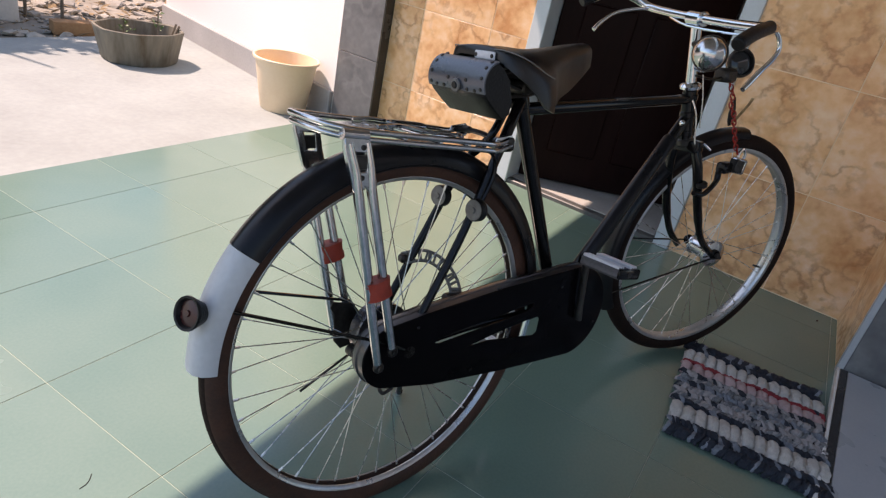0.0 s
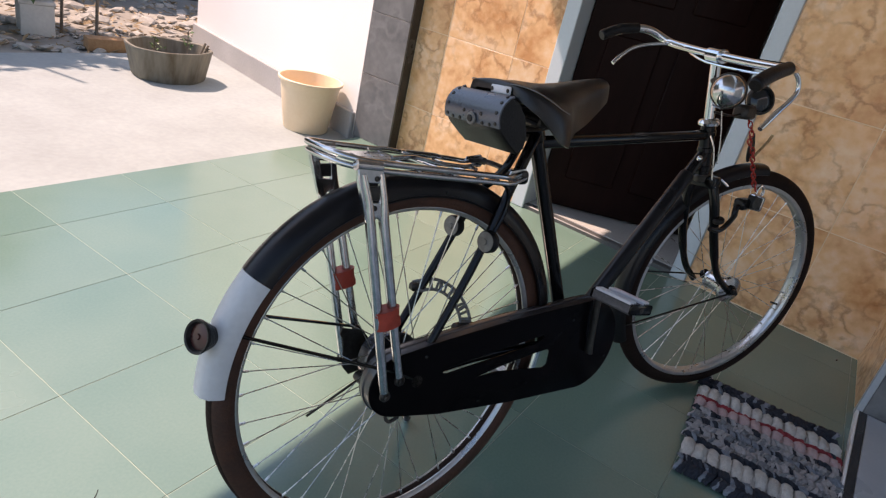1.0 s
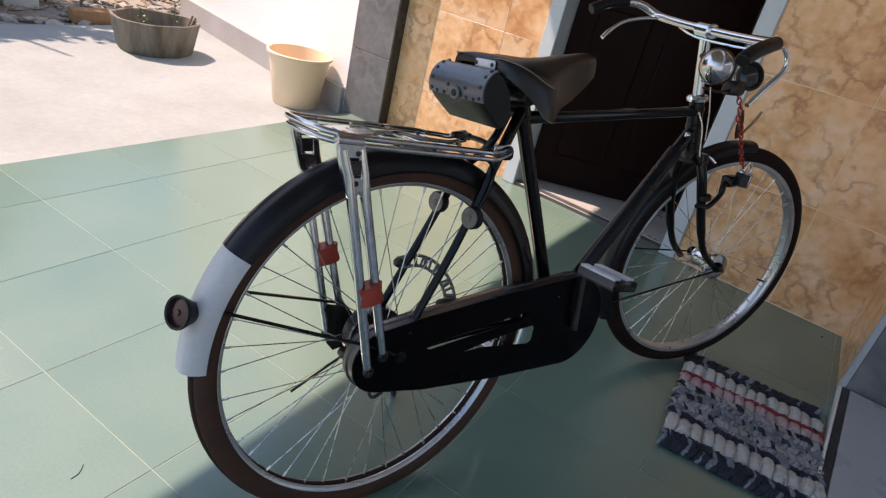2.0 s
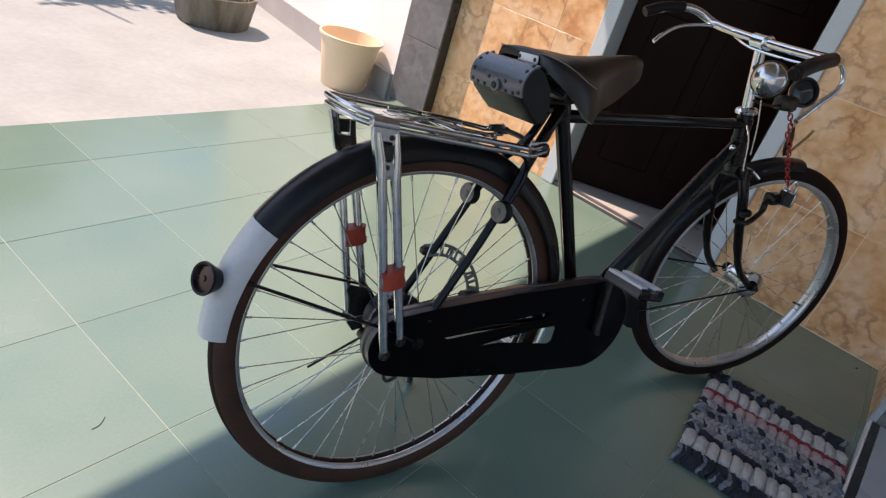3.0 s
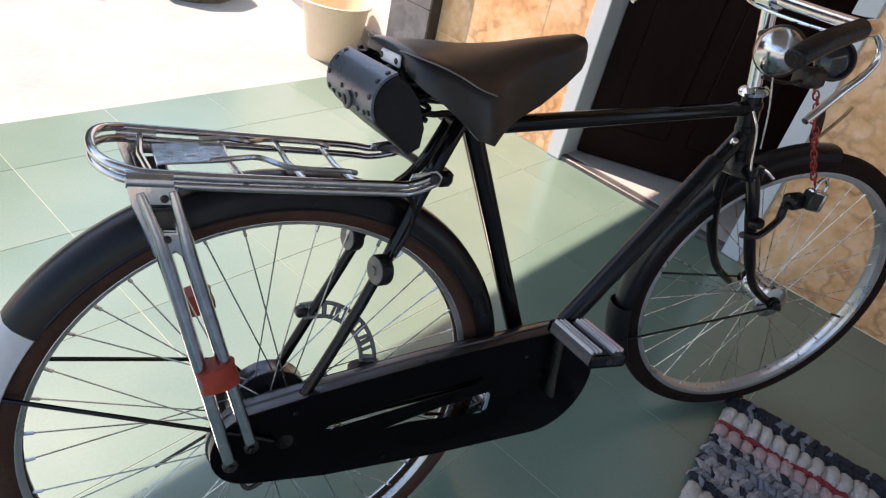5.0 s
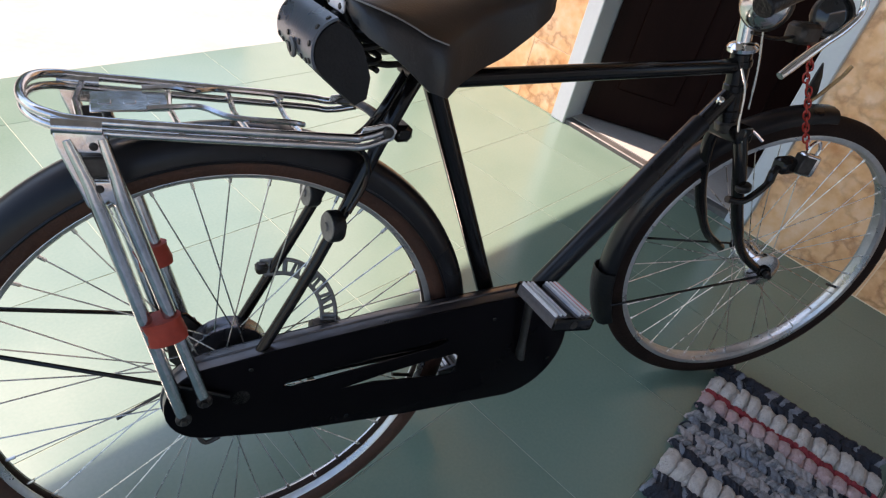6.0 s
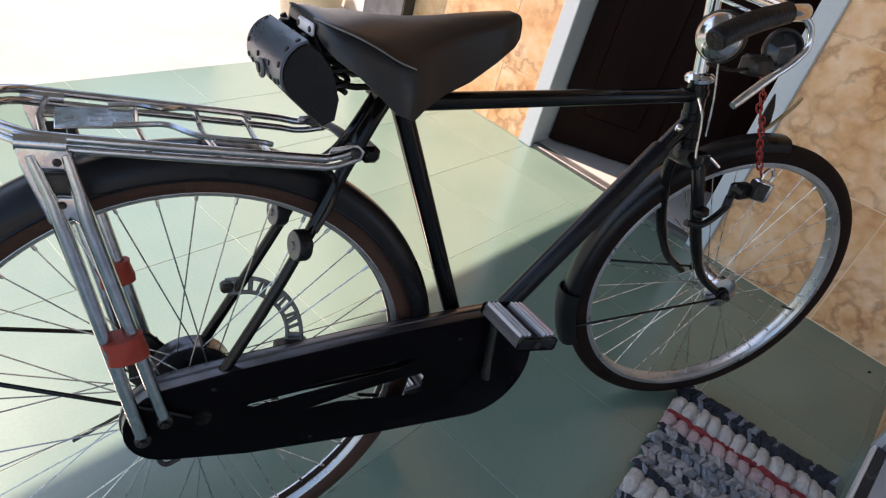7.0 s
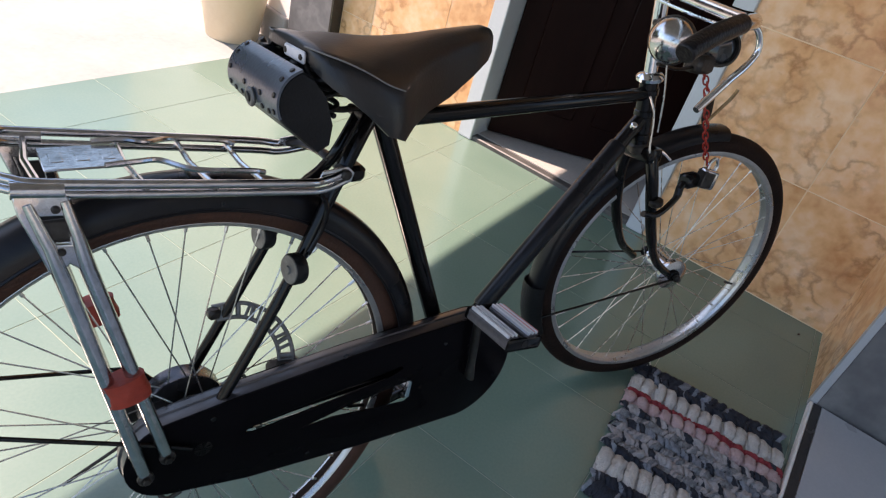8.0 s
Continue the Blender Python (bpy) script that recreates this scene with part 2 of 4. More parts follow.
def lathe(profile, m=None, seg=24, bm=None, closed=False):
    """Turns (radius, height) pairs about z, then moves by m."""
    own = bm if bm is not None else bmesh.new()
    m = m or Matrix()
    rings = []
    for r, z in profile:
        if r < 1e-6:
            rings.append([own.verts.new(m @ Vector((0, 0, z)))])
        else:
            rings.append([own.verts.new(m @ Vector((r * math.cos(2 * math.pi * k / seg), r * math.sin(2 * math.pi * k / seg), z))) for k in range(seg)])
    pairs = list(zip(rings, rings[1:]))
    if closed:
        pairs.append((rings[-1], rings[0]))
    for a, b in pairs:
        for k in range(seg):
            j = (k + 1) % seg
            if len(a) == 1 and len(b) == 1:
                continue
            if len(a) == 1:
                own.faces.new((a[0], b[k], b[j]))
            elif len(b) == 1:
                own.faces.new((a[k], a[j], b[0]))
            else:
                own.faces.new((a[k], a[j], b[j], b[k]))
    return own


def along(a, b):
    """A pose at a whose z axis points to b."""
    a, b = Vector(a), Vector(b)
    return Matrix.Translation(a) @ (b - a).to_track_quat("Z", "Y").to_matrix().to_4x4()


def disc(a, b, r, seg=20, bevel=0.0, bm=None):
    h = (Vector(b) - Vector(a)).length
    v = min(bevel, h / 2, r)
    prof = [(0, 0), (r - v, 0), (r, v), (r, h - v), (r - v, h), (0, h)] if v else [(0, 0), (r, 0), (r, h), (0, h)]
    return lathe(prof, along(a, b), seg, bm)


def plate(outline, holes, y0, y1, bevel=0.0):
    """A flat piece in the xz plane with holes through it, from y0 to y1."""
    bm = bmesh.new()
    for loop in [outline] + list(holes):
        vs = [bm.verts.new((x, y0, z)) for x, z in loop]
        for i in range(len(vs)):
            bm.edges.new((vs[i], vs[(i + 1) % len(vs)]))
    bmesh.ops.triangle_fill(bm, use_beauty=True, edges=bm.edges[:], normal=(0, -1, 0))
    r = bmesh.ops.extrude_face_region(bm, geom=bm.faces[:])
    for v in r["geom"]:
        if isinstance(v, bmesh.types.BMVert):
            v.co.y = y1
    if bevel:
        es = [e for e in bm.edges if len(e.link_faces) == 2 and e.calc_face_angle(0) > 1.0]
        bmesh.ops.bevel(bm, geom=es, offset=bevel, segments=3, profile=0.5, affect="EDGES")
    return bm


def arc(cx, cz, r, a0, a1, n):
    return [(cx + r * math.cos(radians(a0 + (a1 - a0) * i / n)), cz + r * math.sin(radians(a0 + (a1 - a0) * i / n))) for i in range(n + 1)]


# ---- the place: porch, house wall, yard ----
PORCH = pose(0, 0, 0, 0, 0, 21)           # x runs to the house wall, y to the yard
WALL = pose(2.061, -0.104, 0, 0, 0, 18)   # x runs into the wall, y along it to the pilaster


def structure(name, bm, material, label, category, m=None, smooth=False):
    ob = part(name, bm, material, None, "", smooth)
    if m:
        ob.matrix_world = m
    return tagged(ob, label, category, "", "structure")


ground = bmesh.new()
n = 48
# one sheet to the horizon, finer near the porch
ks = sorted({round(math.copysign(abs(q) ** 3 * 150, q), 3) for q in np.linspace(-1, 1, 61)})
grid = [[ground.verts.new((x, y, -0.05 - (0.012 * noise.noise((x * 0.9, y * 0.9, 0)) + 0.006 if abs(x) < 12 and abs(y) < 12 else 0.01))) for x in ks] for y in ks]
for i in range(len(ks) - 1):
    for j in range(len(ks) - 1):
        ground.faces.new((grid[i][j], grid[i][j + 1], grid[i + 1][j + 1], grid[i + 1][j]))
structure("ground", ground, M_SOIL, "dry brown garden soil beyond the yard", "ground", None, True)
structure("yard_pavement", box(-6, 2.6, -3, 3.72, -0.12, -0.035, 0.01), M_CONCRETE, "sunlit pale rough concrete yard", "pavement", PORCH)

floor = structure("floor", box(-2.6, 2.02, -2.2, 1.78, -0.14, -0.0012), M_GROUT, "porch floor of pale green glazed tiles with light joints", "floor", PORCH)
structure("ceiling", box(-1.9, 3.6, -3.0, 1.916, 2.7, 2.82), M_ROOF, "underside of the porch roof", "ceiling", PORCH)

# house wall with its door opening (wall_house), thickness behind the tiles
w = bmesh.new()
box(0.0015, 0.17, -0.6, 0.69, -0.05, 2.7, 0, w)
box(0.012, 0.17, 0.69, 1.60, 2.12, 2.7, 0, w)
box(0.0015, 0.17, 1.60, 2.40, -0.05, 2.7, 0, w)
wall_house = structure("wall_house", w, M_WALLGROUT, "house wall clad in orange marbled tiles", "wall", WALL)
RETURN = WALL @ pose(0, 0, 0, 0, 0, 3.2)
w = box(-0.433, 0.0015, -0.60, -0.0015, -0.05, 2.7)
wall_return = structure("wall_return", w, M_WALLGROUT, "short wall return clad in orange marbled tiles", "wall", RETURN)

# grey pilaster; the shade of its side face is painted on as a dark strip
pil = structure("pilaster", box(-0.063, 0.17, 2.40, 2.66, -0.06, 2.7), M_GREYTILE, "pilaster clad in dark grey stone tiles", "pilaster", WALL)
# white garden wall running on from the pilaster, with a plastered base
GW = pose(1.19, 2.42, -0.05, 0, 0, 7.0)
structure("wall_garden", box(0.0, 0.16, 0.02, 2.25, 0.0, 2.4), M_WHITE, "bright white painted garden wall", "wall", GW)
structure("wall_base", box(-0.03, 0.0, 0.02, 2.26, -0.02, 0.17, 0.006), M_BASEPLASTER, "grey plastered base of the white wall", "baseboard", GW)

# room behind the door, closed and dark
r = bmesh.new()
box(0.17, 3.2, -0.9, -0.8, -0.05, 2.7, 0, r)
box(0.17, 3.2, 2.7, 2.8, -0.05, 2.7, 0, r)
box(3.2, 3.3, -0.9, 2.8, -0.05, 2.7, 0, r)
structure("wall_room", r, M_WHITE, "plain painted walls of the dark room", "wall", WALL)
structure("room_floor", (lambda q: box(0.17, 3.2, -0.8, 2.7, -0.08, 0.022, 0, box(0.0455, 0.17, 0.76, 1.53, -0.08, 0.022, 0, q)))(bmesh.new()), M_ROOMFLOOR, "pale tiled floor inside the doorway", "floor", WALL)
structure("room_ceiling", box(0.0, 3.3, -0.9, 2.8, 2.7, 2.76), M_ROOF, "ceiling of the dark room", "ceiling", WALL)
structure("door_sill", box(0.0, 0.045, 0.69, 1.60, -0.01, 0.02, 0.004), M_SILL, "dark worn stone door sill", "sill", WALL)

# door frame and the door standing ajar
door_frame = empty("door_frame", WALL)
tagged(door_frame, "pale grey-blue painted wooden door frame", "door frame", "", "structure")
part("jamb", box(-0.012, 0.16, 1.53, 1.60, 0.0, 2.12, 0.004), M_DOORFRAME, door_frame)
part("jamb", box(-0.012, 0.16, 0.69, 0.76, 0.0, 2.12, 0.004), M_DOORFRAME, door_frame)
part("head", box(-0.010, 0.158, 0.76, 1.53, 2.05, 2.12, 0.004), M_DOORFRAME, door_frame)
door = empty("door_1", WALL @ pose(0.10, 1.52, 0.03, 0, 0, 0) @ pose(0, 0, 0, 0, 0, 30))
tagged(door, "dark stained wooden panel door standing ajar inwards", "door", "", "structure")
d = bmesh.new()
box(0.0, 0.036, -0.76, 0.0, 0.0, 2.0, 0.003, d)
for z0, z1 in ((0.15, 0.85), (1.0, 1.85)):
    for y0, y1 in ((-0.66, -0.42), (-0.34, -0.10)):
        box(-0.008, 0.0, y0, y1, z0, z1, 0.006, d)
part("leaf", d, M_DOORWOOD, door)

# low step beside the porch
step = structure("side_step", box(-3.4, -0.448, -1.6, -0.036, -0.05, 0.0145, 0.001), M_PALETILE, "low raised step with a white edge beside the porch", "step", WALL)
part("edge_strip", box(-3.4, -0.450, -0.0355, -0.026, -0.004, 0.020, 0.002), M_WHITE, step)
part("dark_border", box(-3.4, -0.450, -0.0585, -0.0360, 0.0146, 0.0195, 0.001), M_DARKTILE_SHADE, step)
part("top_tile", box(-3.4, -0.450, -1.6, -0.0595, 0.0146, 0.0190, 0.001), M_PALETILE, step)
part("face_tile", box(-0.445, -0.434, -0.60, -0.020, 0.0, 2.7, 0.001), M_GREYTILE, wall_return)
part("corner_trim", box(-0.446, -0.425, -0.0195, 0.0005, -0.004, 2.7, 0.001), M_PALETILE, wall_return)
# plain unseen wall that closes the porch behind the camera, added for bounce light
structure("wall_back", box(-1.2, 2.0, -3.35, -3.2, -0.05, 2.7), M_WHITE, "plain unseen wall added behind the camera for bounce light", "wall", PORCH)

# ---- bicycle ----
bike = empty("bicycle", pose(0, 0, 0, -9.49, 0, 0))
tagged(bike, "old black roadster bicycle leaning on its side stand", "bicycle")
R, RIM = 0.350, 0.303


def rod(name, pts, r, material, parent, label="", seg=10, flat=1.0, curve=0):
    return part(name, tube(smooth_path(pts, curve) if curve else pts, r, seg, None, False, flat), material, parent, label)


def add_wheel(name, m, hub_profile, n_spokes, label, side, hub_metal, deep_rim=False, axle=0.085, lace=0):
    """A spoked wheel about its own y axis: tyre with gum sidewalls, rim, hub, spokes with nipples, valve."""
    w = empty(name, m, bike)
    if label:
        w["label"] = label
    turn = pose(0, 0, 0, 90)
    prof = []
    for k in range(20):
        a = 2 * math.pi * k / 20
        prof.append((0.3262 + 0.0240 * math.cos(a), 0.0212 * math.sin(a)))
    bm = lathe(prof, turn, 96, None, True)
    bm.normal_update()
    for f in bm.faces:
        c = f.calc_center_median()
        f.material_index = 1 if math.hypot(c.x, c.z) < 0.3435 and abs(c.y) > 0.006 else 0
    # tread ribs
    part("tyre", bm, [M_TYRE, side], w, "dark worn rubber tyre")
    wide = 0.0182 if deep_rim else 0.0162
    low = 0.2985 if deep_rim else 0.3030
    part("rim", lathe([(0.3120, -wide + 0.002), (0.3125, -wide + 0.001), (0.310, -wide), (low + 0.004, -wide + 0.0015), (low, -0.0095), (low + 0.0012, -0.004), (low + 0.0012, 0.004), (low, 0.0095), (low + 0.004, wide - 0.0015), (0.310, wide), (0.3125, wide - 0.001), (0.3120, wide - 0.002), (0.309, 0.011), (0.309, -0.011)], turn, 96, None, True), M_RIM, w, "grey steel rim")
    part("hub", lathe(hub_profile, turn, 28), hub_metal, w, "oily steel hub")
    part("axle", tube([(0, -axle, 0), (0, axle, 0)], 0.005, 8), M_DARKSTEEL, w)
    part("valve", disc((0.303, 0.002, 0), (0.268, 0.002, 0), 0.0032, 8), M_DARKSTEEL, w)
    kinds = []
    for s, lead in ((1, 1), (-1, 1), (1, -1), (-1, -1)):
        bm = bmesh.new()
        a = Vector((0.026 * math.cos(lead * 1.25), s * 0.027, 0.026 * math.sin(lead * 1.25)))
        b = Vector((0.305, s * 0.003, 0))
        tube([a, b], 0.00105, 5, bm)
        tube([a + (b - a) * 0.955, b], 0.0023, 6, bm)
        me = bpy.data.meshes.new("spoke")
        bm.to_mesh(me)
        bm.free()
        me.materials.append(M_SPOKE)
        kinds.append(me)
    for k in range(n_spokes):
        share("spoke", kinds[(k + lace) % 4], w, Matrix.Rotation(2 * math.pi * (k + 0.3) / n_spokes, 4, "Y"))
    return w


rear_wheel = add_wheel("rear_wheel", pose(0.006, 0, R, 0, 16.7, 0),
                       [(0, -0.06), (0.012, -0.06), (0.014, -0.042), (0.034, -0.04), (0.034, -0.034), (0.024, -0.03), (0.026, -0.005), (0.040, 0.004), (0.052, 0.012), (0.056, 0.022), (0.056, 0.050), (0.050, 0.058), (0.030, 0.062), (0.012, 0.064), (0, 0.064)], 40, "", M_GUM, M_DARKSTEEL, False, 0.058)
FRONT = Matrix(bike.matrix_basis).inverted() @ pose(1.1365, 0.088, 0.3554, -3.23, 0, -13.53)
front_wheel = add_wheel("front_wheel", FRONT @ pose(0, 0, 0, 0, 14.4, 0),
                        [(0, -0.05), (0.014, -0.05), (0.017, -0.043), (0.027, -0.036), (0.031, -0.033), (0.031, -0.029), (0.027, -0.025), (0.0255, 0.0), (0.027, 0.024), (0.036, 0.028), (0.040, 0.034), (0.040, 0.044), (0.034, 0.048), (0.010, 0.050), (0, 0.050)], 32, "", M_TYRE, M_OLDCHROME, True, 0.070, 1)

part("brake_drum", lathe([(0.0, 0.018), (0.050, 0.018), (0.0575, 0.021), (0.0585, 0.026), (0.0575, 0.030), (0.0575, 0.044), (0.0585, 0.050), (0.054, 0.055), (0.0, 0.056)], pose(0, 0, 0, -90), 36), M_DRUM, rear_wheel, "dull steel brake drum")

# frame
def two(name, f, material, label=""):
    for s in (-1, 1):
        part(name, f(s), material, bike, label)


rod("seat_tube", [(0.259, 0, 0.80), (0.452, 0, 0.335)], 0.0145, M_BLACK, bike, seg=16)
rod("top_tube", [(0.262, 0, 0.772), (0.838, 0, 0.80)], 0.0128, M_BLACK, bike, seg=16)
rod("down_tube", [(0.842, 0, 0.750), (0.456, 0, 0.331)], 0.0145, M_BLACK, bike, seg=16)
rod("tube_sleeve", [(0.799, 0, 0.703), (0.796, 0, 0.700), (0.530, 0, 0.411), (0.527, 0, 0.408)], [0.0165, 0.0182, 0.0182, 0.0165], M_FENDER, bike, "black padded sleeve round the down tube", 16)
head = part("head_tube", tube([(0.862, 0, 0.70), (0.837, 0, 0.825)], 0.0175, 18), M_BLACK, bike)
part("lower_cup", disc((0.866, 0, 0.686), (0.861, 0, 0.706), 0.0215, 20, 0.004), M_DARKSTEEL, head)
part("upper_cup", lathe([(0.0, 0), (0.019, 0), (0.0245, 0.004), (0.0255, 0.010), (0.022, 0.015), (0.015, 0.019), (0, 0.019)], along((0.8375, 0, 0.822), (0.833, 0, 0.842)), 22), M_CHROME, head, "chrome headset cup")
rod("stem", [(0.834, 0, 0.835), (0.804, 0, 0.978)], 0.0122, M_CHROME, bike, "chrome handlebar stem", 16)
part("stem_clamp", disc((0.812, 0.024, 0.984), (0.792, -0.024, 0.979), 0.0175, 18, 0.003), M_CHROME, bike, "chrome clamp")
part("stem_bolt", disc((0.8045, 0, 0.976), (0.8025, 0, 0.986), 0.009, 6, 0.001), M_DARKSTEEL, bike)
for z, x in ((0.805, 0.842), (0.765, 0.849), (0.72, 0.858)):
    part("lug", disc((x + 0.0015, 0, z - 0.007), (x - 0.0015, 0, z + 0.007), 0.0195, 18, 0.002), M_BLACK, head)
part("seat_lug", disc((0.2695, 0, 0.775), (0.257, 0, 0.806), 0.0178, 18, 0.003), M_BLACK, bike)
part("seat_bolt", disc((0.236, -0.026, 0.782), (0.236, 0.026, 0.782), 0.007, 10, 0.002), M_DARKSTEEL, bike)
part("bottom_bracket", disc((0.452, -0.034, 0.335), (0.452, 0.034, 0.335), 0.022, 20, 0.002), M_BLACK, bike)
rod("seat_stay", [(0.243, -0.022, 0.79), (0.205, -0.036, 0.735), (0.11, -0.047, 0.545), (0.0, -0.049, R)], [0.0104] * 5 + [0.0090] * 2 + [0.0078] * 6, M_BLACK, bike, "", 12, 1, 4)
rod("seat_stay", [(0.243, 0.006, 0.79), (0.208, -0.002, 0.737), (0.192, 0.012, 0.703), (0.168, 0.037, 0.660), (0.11, 0.047, 0.545), (0.0, 0.049, R)], 0.0078, M_BLACK, bike, "", 12, 1, 4)
two("chain_stay", lambda s: tube(smooth_path([(0.43, s * 0.028, 0.337), (0.30, s * 0.038, 0.346 - 0.004 * s), (0.15, s * 0.045, 0.352 - 0.006 * s), (0.0, s * 0.049, R)], 4), 0.0085, 12), M_BLACK)
two("dropout", lambda s: disc((0.0, s * 0.046, R), (0.0, s * 0.052, R), 0.022, 18, 0.001), M_BLACK)
two("axle_nut", lambda s: disc((0, s * 0.052, R), (0, s * 0.066 + 0.004, R), 0.0095, 6, 0.0015), M_DARKSTEEL)
for s in (-1, 1):
    m = along((0.139, s * 0.051 - 0.014, 0.604), (0.104, s * 0.051 - 0.019, 0.607))
    knob = part("stay_knob", lathe([(0, 0), (0.007, 0), (0.007, 0.006), (0.019, 0.007), (0.0205, 0.010), (0.0205, 0.021), (0.019, 0.0235), (0, 0.0235)], m, 24), M_LEATHER, bike, "small round black-bodied stay disc")
    part("knob_face", lathe([(0, 0.0228), (0.0185, 0.0228), (0.0182, 0.0246), (0.006, 0.0252), (0.005, 0.0275), (0, 0.0275)], m, 24), M_DISC, knob, "worn grey disc face")

# fork, crown, brake arm
two("fork_blade", lambda s: tube(smooth_path([(0.872, s * 0.028, 0.685), (0.885, s * 0.04, 0.63), (0.935, s * 0.047 + 0.012, 0.53), (1.02, s * 0.05 + 0.03, 0.425), (1.125, s * 0.058 + 0.045, 0.356)], 5), [0.0125] * 8 + [0.0115] * 5 + [0.0095] * 8, 12), M_BLACK)
part("fork_crown", box(0.852, 0.892, -0.04, 0.04, 0.672, 0.702, 0.006, None, 2), M_BLACK, bike)
two("fork_end", lambda s: disc(FRONT @ Vector((-0.006, s * 0.050, 0.004)), FRONT @ Vector((-0.006, s * 0.058, 0.004)), 0.0155, 16, 0.002), M_BLACK)
two("front_axle_nut", lambda s: disc(FRONT @ Vector((-0.004, s * 0.056, 0.003)), FRONT @ Vector((-0.004, s * 0.068, 0.003)), 0.0088, 6, 0.0015), M_DARKSTEEL)
rod("brake_rod", [(0.825, -0.020, 0.80), (0.842, -0.028, 0.765), (0.852, -0.034, 0.70), (0.872, -0.040, 0.672)], 0.0019, M_SPOKE, bike, "thin steel brake rod", 8, 1, 4)
rod("brake_rod", [(0.842, -0.022, 0.86), (0.852, -0.03, 0.80), (0.862, -0.032, 0.735)], 0.0019, M_SPOKE, bike, "thin steel brake rod", 8, 1, 4)
rod("brake_arm", [(0.862, -0.055, 0.576), (0.90, -0.062, 0.572), (0.950, -0.060, 0.600), (0.964, -0.056, 0.627), (1.010, -0.055, 0.636)], [0.0065] * 9 + [0.008] * 8, M_BLACK, bike, "", 10, 1, 4)
part("brake_block", box(0.966, 1.012, -0.071, -0.041, 0.621, 0.649, 0.005), M_BLACK, bike)
two("cable_clip", lambda s: disc((0.898, s * 0.056 + 0.005, 0.60), (0.902, s * 0.056 + 0.005, 0.588), 0.0145, 12, 0.002), M_DARKSTEEL)
rod("latch_lever", [(0.862, -0.028, 0.690), (0.885, -0.036, 0.697), (0.905, -0.05, 0.682)], 0.003, M_CHROME, bike, "small chrome latch", 8, 1, 4)
part("oil_cap", disc((0.805, -0.016, 0.742), (0.800, -0.022, 0.750), 0.0062, 12, 0.002), M_CHROME, bike, "small chrome cap")


# mudguards
def guard(center, r, a0, a1, width, depth, n, squeeze=None):
    """A curved mudguard about a wheel's axle: an arched cross section swept from angle a0 to a1, with a rolled edge."""
    bm = bmesh.new()
    rings = []
    cs = [(-1.0, -1.0), (-0.98, -0.72), (-0.86, -0.36), (-0.55, -0.09), (0, 0), (0.55, -0.09), (0.86, -0.36), (0.98, -0.72), (1.0, -1.0)]
    loop = [(y * width / 2, q * depth) for y, q in cs] + [(y * (width / 2 - 0.0018), q * depth - 0.0012) for y, q in cs[::-1]]
    for i in range(n + 1):
        a = radians(a0 + (a1 - a0) * i / n)
        rings.append([bm.verts.new(center @ Vector(((r + q) * math.cos(a), y, (r + q) * math.sin(a)))) for y, q in loop])
    k = len(loop)
    for p, q in zip(rings, rings[1:]):
        for j in range(k):
            bm.faces.new((p[j], p[(j + 1) % k], q[(j + 1) % k], q[j]))
    bm.faces.new(rings[0][::-1])
    bm.faces.new(rings[-1])
    return bm


RC = pose(0.006, 0, R)
rear_guard = part("rear_mudguard", guard(RC, 0.371, -2, 143, 0.064, 0.039, 60), M_FENDER, bike)
part("white_tail", guard(RC, 0.3690, 143.2, 175, 0.0645, 0.035, 16), M_WHITEFEN, rear_guard, "scuffed white painted mudguard tail")
for s in (-1, 1):
    part("guard_edge", tube([RC @ Vector((0.3335 * math.cos(radians(a)), s * 0.0315, 0.3335 * math.sin(radians(a)))) for a in range(4, 144, 4)], 0.0022, 6), M_FENDER, rear_guard)
REFL = along((-0.336, -0.004, 0.474), (-0.386, -0.024, 0.491))
refl = part("rear_reflector", lathe([(0, 0.0), (0.010, 0.0), (0.0160, 0.003), (0.0245, 0.024), (0.0262, 0.028), (0.0254, 0.031), (0.0222, 0.030), (0.0196, 0.024), (0, 0.024)], REFL, 28), M_LEATHER, rear_guard, "round dark reflector housing")
part("lens", lathe([(0, 0.030), (0.004, 0.0295), (0.005, 0.0270), (0.012, 0.0262), (0.0194, 0.0245), (0.0194, 0.0232), (0, 0.0232)], REFL, 24), M_REDLENS, refl, "dusty dark red lens")
front_guard = part("front_mudguard", guard(FRONT, 0.366, 91, 204, 0.056, 0.024, 50), M_FENDER, bike)
part("mud_flap", guard(FRONT, 0.377, 186, 209, 0.064, 0.032, 8), M_LEATHER, front_guard, "black rubber mud flap")
for s in (-1, 1):
    a = 154.5 if s == 1 else 157
    e = Vector((0.340 * math.cos(radians(a)), s * 0.0268, R + 0.340 * math.sin(radians(a))))
    rod("mudguard_stay", [e, (-0.045, s * 0.0685, R + 0.045 + 0.013 * s), (-0.010, s * 0.069, R + 0.012)], 0.0029, M_BLACK, bike, "", 7)
    for a in (176, 200):
        e = FRONT @ Vector((0.350 * math.cos(radians(a)), s * 0.029, 0.350 * math.sin(radians(a))))
        if (a == 200) == (s == -1):
            rod("mudguard_stay", [e, FRONT @ Vector((-0.004, s * 0.060, 0.0))], 0.0027, M_BLACK, bike, "", 7)
